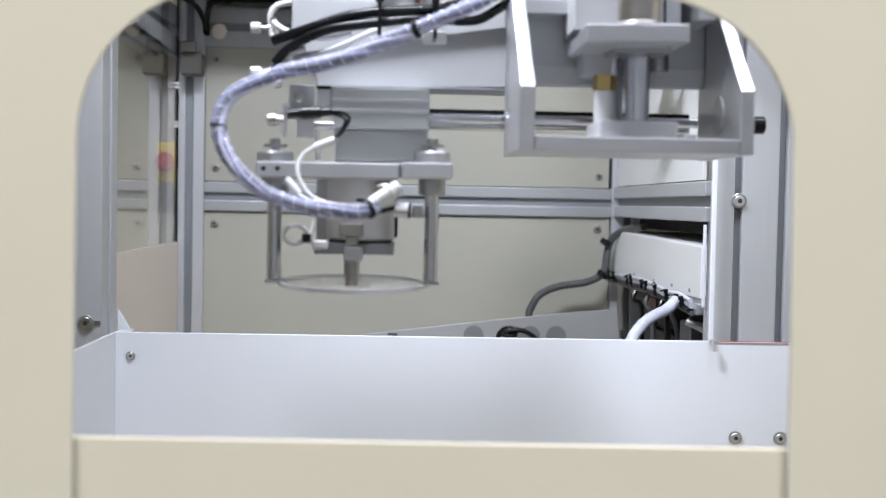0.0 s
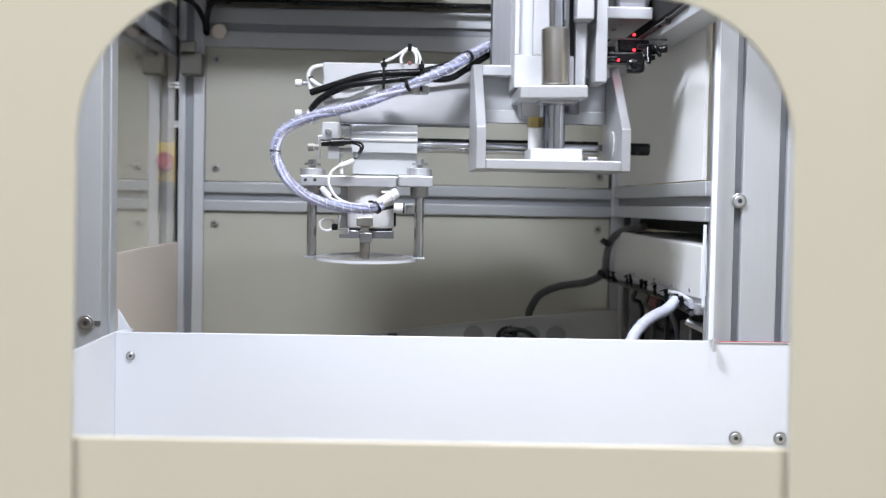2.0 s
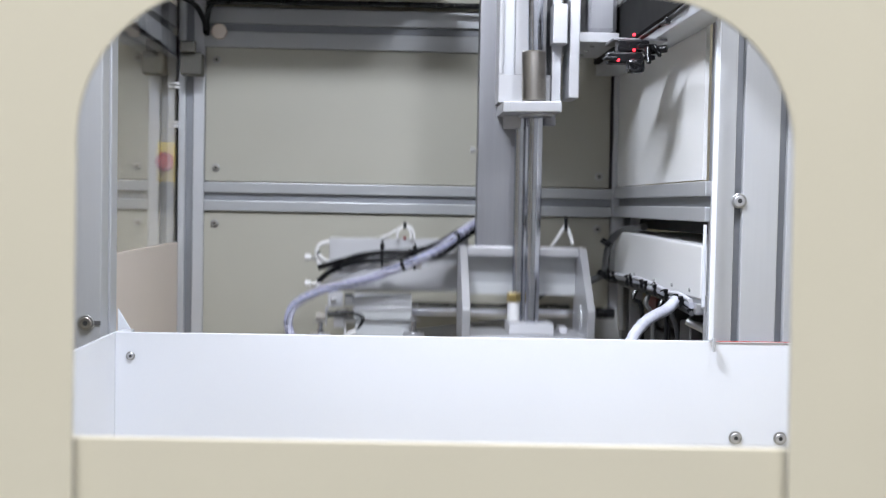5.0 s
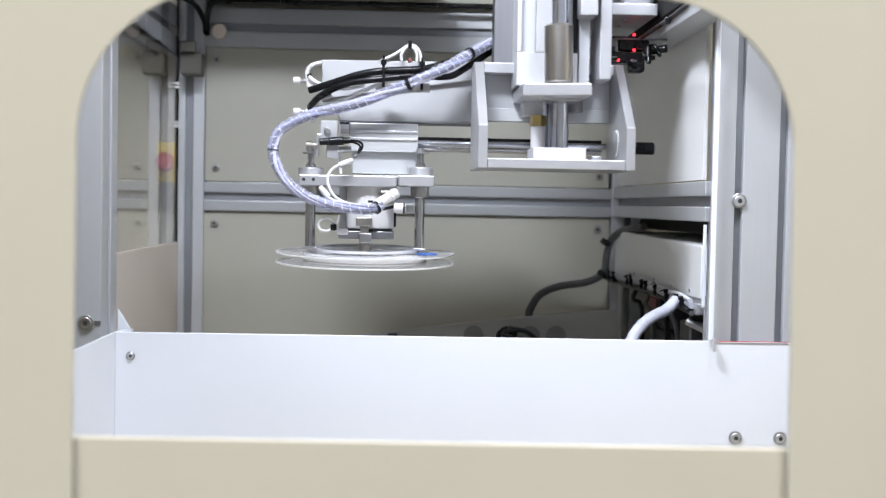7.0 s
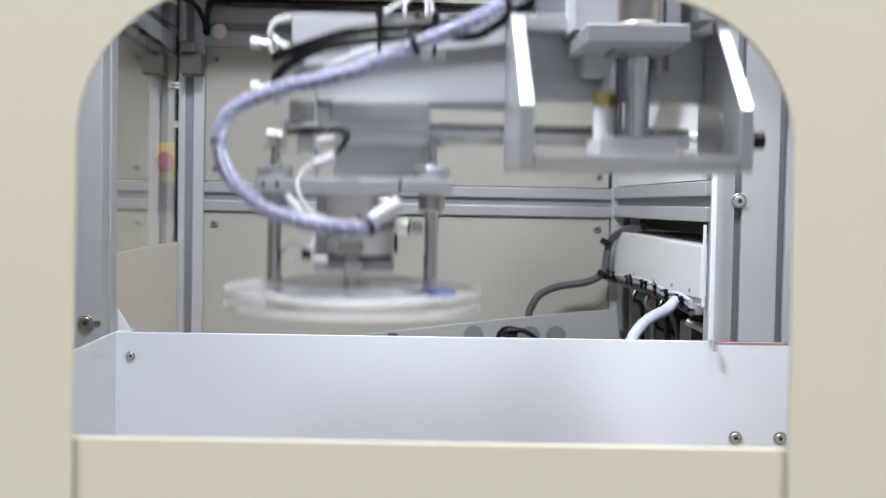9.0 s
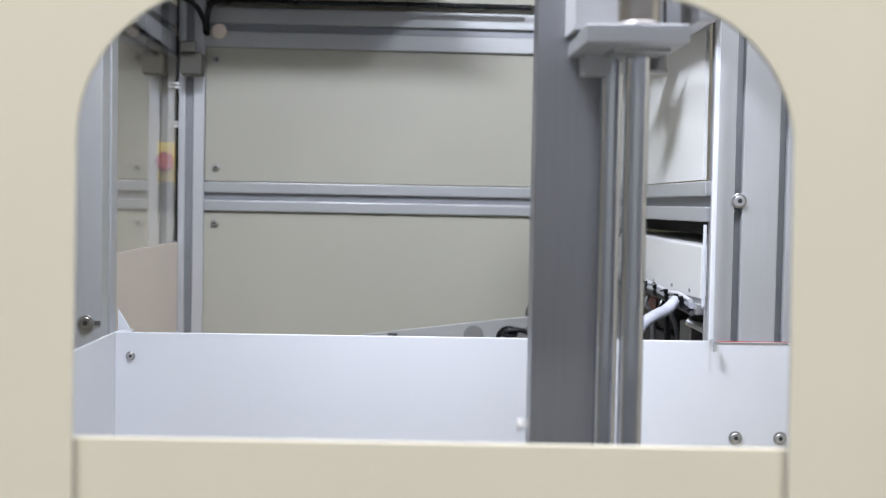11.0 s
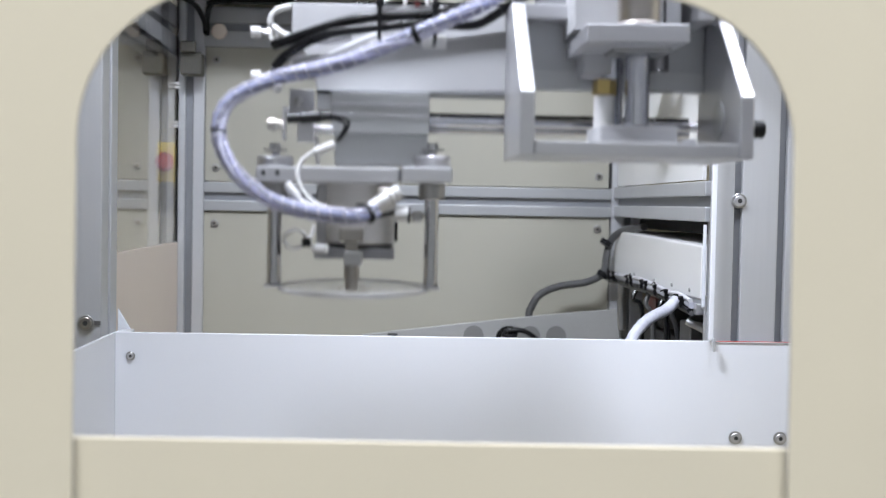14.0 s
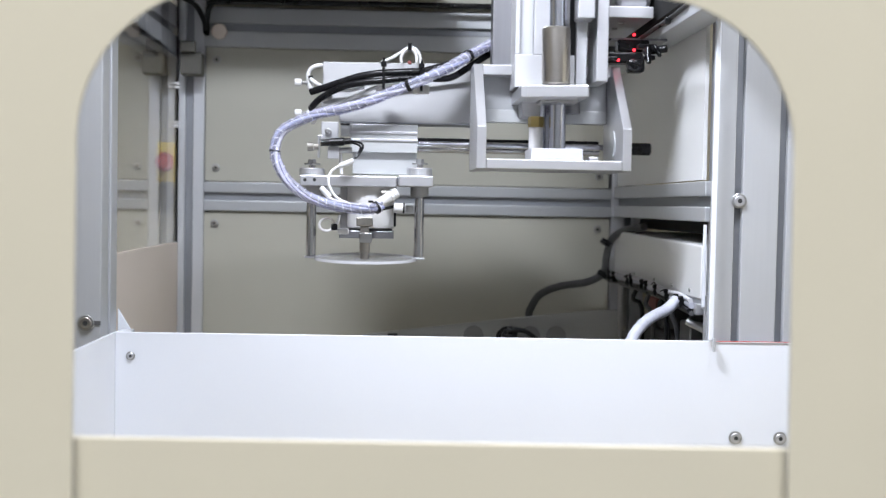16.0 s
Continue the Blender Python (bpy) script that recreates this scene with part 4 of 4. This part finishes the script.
for c in POSTS:
    zc = c.z
    part("bushing_flange", turned((c.x, c.y, zc + 0.004), (c.x, c.y, zc + 0.0125), [(0, 0.0128), (0.85, 0.0128), (1, 0.0118)], 32), MILLED, arm)
    part("bushing", turned((c.x, c.y, zc - 0.0045), (c.x, c.y, zc - 0.0185), [(0, 0.0095), (0.9, 0.0095), (1, 0.0088)], 32), STEEL, arm)
# vacuum head
c = Vector((-0.0219, 0.8454, 1.3176))
part("head_body", turned((c.x, c.y, c.z), (c.x, c.y, 1.2743), [(0, 0.0245), (0.92, 0.0245), (0.97, 0.0240), (1, 0.022)], 40), PLASTIC, arm, "white cylindrical head", smooth=True)
part("head_shadow_ring", turned((c.x, c.y, 1.2743), (c.x, c.y, 1.2715), [(0, 0.0225), (1, 0.0225)], 40), DARK, arm)
part("head_plate", box((-0.0534, 0.8238, 1.2643), (0.0021, 0.8738, 1.2721), 0.0008), GREY_STEEL, arm)
part("head_block", box((-0.0539, 0.8508, 1.2712), (-0.0459, 0.8628, 1.3164), 0.0008), STEEL, arm)
part("side_port", rod((0.0016, 0.7991, 1.2962), (0.013, 0.7991, 1.2957), 0.0050), PLASTIC, arm, smooth=True)
part("port_ring", turned((0.0107, 0.7991, 1.2958), (0.0126, 0.7991, 1.2957), [(0, 0.0054), (1, 0.0054)], 18), BLACK, arm)
part("port_elbow", box((0.0144, 0.8346, 1.2904), (0.0215, 0.8426, 1.2983), 0.0015), STEEL, arm)
part("black_tube", tube([(-0.0165, 0.7915, 1.2956), (-0.0082, 0.7937, 1.2949), (0.0023, 0.8023, 1.2974), (0.0085, 0.8131, 1.2982)], 0.0017, 8), BLACK, arm, smooth=True)
part("hose_tie", turned((-0.0162, 0.7781, 1.2956), (-0.0144, 0.7792, 1.2964), [(0, 0.0064), (1, 0.0064)], 20), BLACK, arm)
part("tie_tail", box((-0.0233, 0.7668, 1.3007), (-0.0179, 0.7688, 1.3029), 0.0004), BLACK, arm)
part("white_boot", turned((-0.0146, 0.7915, 1.2994), (0.0044, 0.7991, 1.3111), [(0, 0.0044), (0.3, 0.0050), (0.62, 0.0052), (0.64, 0.0058), (0.72, 0.0058), (0.74, 0.0050), (0.8, 0.0050), (0.82, 0.0057), (1, 0.0054)], 16), PLASTIC, arm, smooth=True)
part("dark_port", rod((-0.0103, 0.8185, 1.3099), (-0.0017, 0.8163, 1.31), 0.005), NOZZLE, arm, smooth=True)
# small looped tube under the head
part("looped_tube", tube([(-0.047, 0.8077, 1.2719), (-0.0543, 0.8023, 1.2735), (-0.0561, 0.7991, 1.2789), (-0.0617, 0.7969, 1.2841), (-0.0682, 0.7948, 1.2833), (-0.0719, 0.7948, 1.2787), (-0.0696, 0.7948, 1.2735), (-0.0637, 0.7969, 1.272), (-0.0579, 0.7991, 1.2751), (-0.0536, 0.8012, 1.2812), (-0.0523, 0.8023, 1.288)], 0.0014, 8), PLASTIC, arm, smooth=True)
part("loop_tie", box((-0.0599, 0.7948, 1.2729), (-0.0539, 0.8008, 1.279), 0.001), BLACK, arm)
part("loop_fitting", box((-0.0536, 0.8023, 1.2686), (-0.0429, 0.8143, 1.2744), 0.0015), PLASTIC, arm)
part("black_bracket", box((0.0018, 0.8238, 1.2769), (0.0042, 0.8298, 1.291), 0.0006), BLACK, arm)
# nozzle holder
nh = part("nozzle_holder", box((-0.0355, 0.8023, 1.2772), (-0.0192, 0.8163, 1.2862), 0.0008), NOZZLE, arm)
part("neck", box((-0.0313, 0.8043, 1.2705), (-0.0228, 0.8143, 1.2771), 0.0005), NOZZLE, nh)
part("collar", box((-0.0322, 0.8028, 1.2606), (-0.0197, 0.8158, 1.2704), 0.0010), STEEL, nh)
nz = Vector((-0.0269, 0.8422, 1.2559))
part("nozzle", turned((nz.x, 0.8098, nz.z + 0.0046), (nz.x, 0.8098, 1.2438), [(0, 0.0052), (0.6, 0.0052), (0.62, 0.0042), (1, 0.0042)], 20), NOZZLE, arm, smooth=True)

# presser: clear disc carried by two sprung posts
PC = Vector((-0.0263, 0.8422, 1.2416))
TILT = Matrix.Translation(PC) @ Matrix.Rotation(radians(2.4), 4, "X") @ Matrix.Translation(-PC)


def ring_plate(c, r0, r1, h, seg=96):
    bm = bmesh.new()
    loops = []
    for r, z in ((r0, 0), (r1, 0), (r1, h), (r0, h)):
        loops.append([bm.verts.new((c.x + r * math.cos(6.28318531 * i / seg), c.y + r * math.sin(6.28318531 * i / seg), c.z + z)) for i in range(seg)])
    for k in range(4):
        p, q = loops[k], loops[(k + 1) % 4]
        for i in range(seg):
            bm.faces.new((p[i], p[(i + 1) % seg], q[(i + 1) % seg], q[i]))
    return bm


bm = ring_plate(PC, 0.012, 0.0525, 0.0022)
bm.transform(TILT)
press = part("presser_disc", bm, RING_CLEAR, arm, "clear plastic presser disc")
bm = ring_plate(PC + Vector((0, 0, 0.0003)), 0.0505, 0.0532, 0.0026)
bm.transform(TILT)
part("rim", bm, RIM_CLEAR, press)
for c in POSTS:
    part("post", rod((c.x, c.y, PC.z + 0.0032), (c.x, c.y, c.z + 0.006), 0.0050), POST_STEEL, press, smooth=True)
    part("stud", rod((c.x, c.y, c.z + 0.0061), (c.x, c.y, c.z + 0.0200), 0.0032), POST_STEEL, press, smooth=True)
    part("washer", turned((c.x, c.y, c.z + 0.0160), (c.x, c.y, c.z + 0.0174), [(0, 0.0082), (1, 0.0082)], 24), STEEL, press)
    part("nut", turned((c.x, c.y, c.z + 0.0176), (c.x, c.y, c.z + 0.0215), [(0, 0.0042), (1, 0.0042)], 6), STEEL, press)
    part("foot", box((c.x - 0.0065, c.y - 0.006, PC.z + 0.0010), (c.x + 0.0065, c.y + 0.006, PC.z + 0.0031), 0.0006), MILLED, press)

# ---------------------------------------------------------------- tape reel
RC = Vector((-0.0265, 0.8422, 1.245))
reel = thing("tape_reel", RC, "clear plastic reel of white component tape with a blue label", "reel")


def spoked(c, r, h):
    """A reel side: rim, hub and three broad spokes between long openings."""
    bm = ring_plate(c, r * 0.66, r, h)
    inner = ring_plate(c, r * 0.10, r * 0.34, h, 48)
    me = bpy.data.meshes.new("tmp")
    inner.to_mesh(me)
    inner.free()
    bm.from_mesh(me)
    bpy.data.meshes.remove(me)
    for k in range(3):
        lo = []
        for z in (0, h):
            for rr in (r * 0.335, r * 0.665):
                row = []
                for j in range(9):
                    a = 6.28318531 * k / 3 + 0.4 + (j / 8 - 0.5) * 1.5
                    row.append(bm.verts.new((c.x + rr * math.cos(a), c.y + rr * math.sin(a), c.z + z)))
                lo.append(row)
        for p, q in ((lo[0], lo[1]), (lo[2], lo[3])):
            for j in range(8):
                bm.faces.new((p[j], p[j + 1], q[j + 1], q[j]))
        for j in (0, 8):
            bm.faces.new((lo[0][j], lo[1][j], lo[3][j], lo[2][j]))
    return bm


top = part("upper_side", spoked(RC + Vector((0, 0, 0.0042)), 0.0900, 0.0012), REEL_CLEAR, reel, "clear upper reel side")
part("rim", ring_plate(RC + Vector((0, 0, 0.0041)), 0.0888, 0.0904, 0.0014), TAPE, top)
bot = part("lower_side", spoked(RC + Vector((0, 0, -0.0054)), 0.0900, 0.0012), REEL_CLEAR, reel, "clear lower reel side")
part("rim", ring_plate(RC + Vector((0, 0, -0.0055)), 0.0888, 0.0904, 0.0014), TAPE, bot)
part("wound_tape", ring_plate(RC + Vector((0, 0, -0.004)), 0.031, 0.0625, 0.008), TAPE, reel, "white wound carrier tape")
bm = bmesh.new()
for i in range(140):
    a = 6.28318531 * i / 140
    p = Vector((RC.x + 0.0626 * math.cos(a), RC.y + 0.0626 * math.sin(a), RC.z - 0.0022))
    d = Vector((math.cos(a), math.sin(a), 0))
    w = Vector((-d.y, d.x, 0)) * 0.0006
    vs = [bm.verts.new(p + d * 0.0001 + w * sx + Vector((0, 0, 0.0007 * sz))) for sx, sz in ((-1, -1), (1, -1), (1, 1), (-1, 1))]
    bm.faces.new(vs)
part("sprocket_holes", bm, TAPE_HOLES, reel)
part("label", slab([(RC.x + 0.052, 0, RC.z + 0.0056), (RC.x + 0.072, 0, RC.z + 0.0056), (RC.x + 0.072, 0, RC.z + 0.0059), (RC.x + 0.052, 0, RC.z + 0.0059)], RC.y - 0.030, RC.y - 0.004, 0), BLUE, reel, "blue label")
part("hub", ring_plate(RC + Vector((0, 0, -0.004)), 0.0065, 0.030, 0.008, 48), TAPE, reel)


# ---------------------------------------------------------------- what moves
def between(t, keys):
    for (a, u), (b, v) in zip(keys, keys[1:]):
        if t <= b:
            s = (t - a) / (b - a)
            return u + (v - u) * s
    return keys[-1][1]


FAR, LOW, DROP = 0.5643, 0.20, 0.44
ALONG = [(0, 0), (0.30, 0), (0.5, 0.0355), (1.0, 0.1562), (1.5, 0.2714), (2.0, 0.3898), (2.5, 0.4932), (2.7, 0.5385), (2.9, FAR), (6.1, FAR), (6.5, 0.4749), (7.0, 0.3672),
         (7.5, 0.2595), (8.0, 0.1497), (8.5, 0.0312), (8.68, 0), (14.3, 0), (14.5, 0.0409), (15.0, 0.1658), (15.5, 0.2778), (16.0, 0.3845)]
DOWN = [(0, 0), (3.38, 0), (3.5, 0.0116), (4.0, 0.115), (4.2, 0.153), (4.45, LOW), (4.95, LOW), (5.98, 0), (8.92, 0), (9.0, 0.011), (9.1, 0.0303), (9.2, 0.0508), (11.15, DROP), (11.7, DROP),
        (12.0, 0.396), (12.5, 0.296), (13.0, 0.1925), (13.5, 0.0972), (13.9, 0.0202), (14.0, 0.003), (14.08, 0), (16.0, 0)]
GRIP = [(0, 0), (4.42, 0), (4.50, 0.0105), (11.0, 0.0105), (11.75, 0.0105), (11.82, 0), (16.0, 0)]


def motions():
    steps = [i / 10 for i in range(161)]
    walk(car, [(t, pose(CO.x, CO.y + between(t, ALONG), CO.z)) for t in steps])
    walk(arm, [(t, pose(AO.x, AO.y + between(t, ALONG), AO.z - between(t, DOWN))) for t in steps])
    walk(press, [(t, pose(0, 0, between(t, GRIP))) for t in steps])
    rows = []
    for t in steps:
        if t <= 4.5:
            y, z = FAR, LOW
        elif t >= 11.5:
            y, z = 0, DROP
        else:
            y, z = between(t, ALONG), between(t, DOWN)
        rows.append((t, pose(RC.x, RC.y + y, RC.z - z, 1.9)))
    walk(reel, rows)


motions()
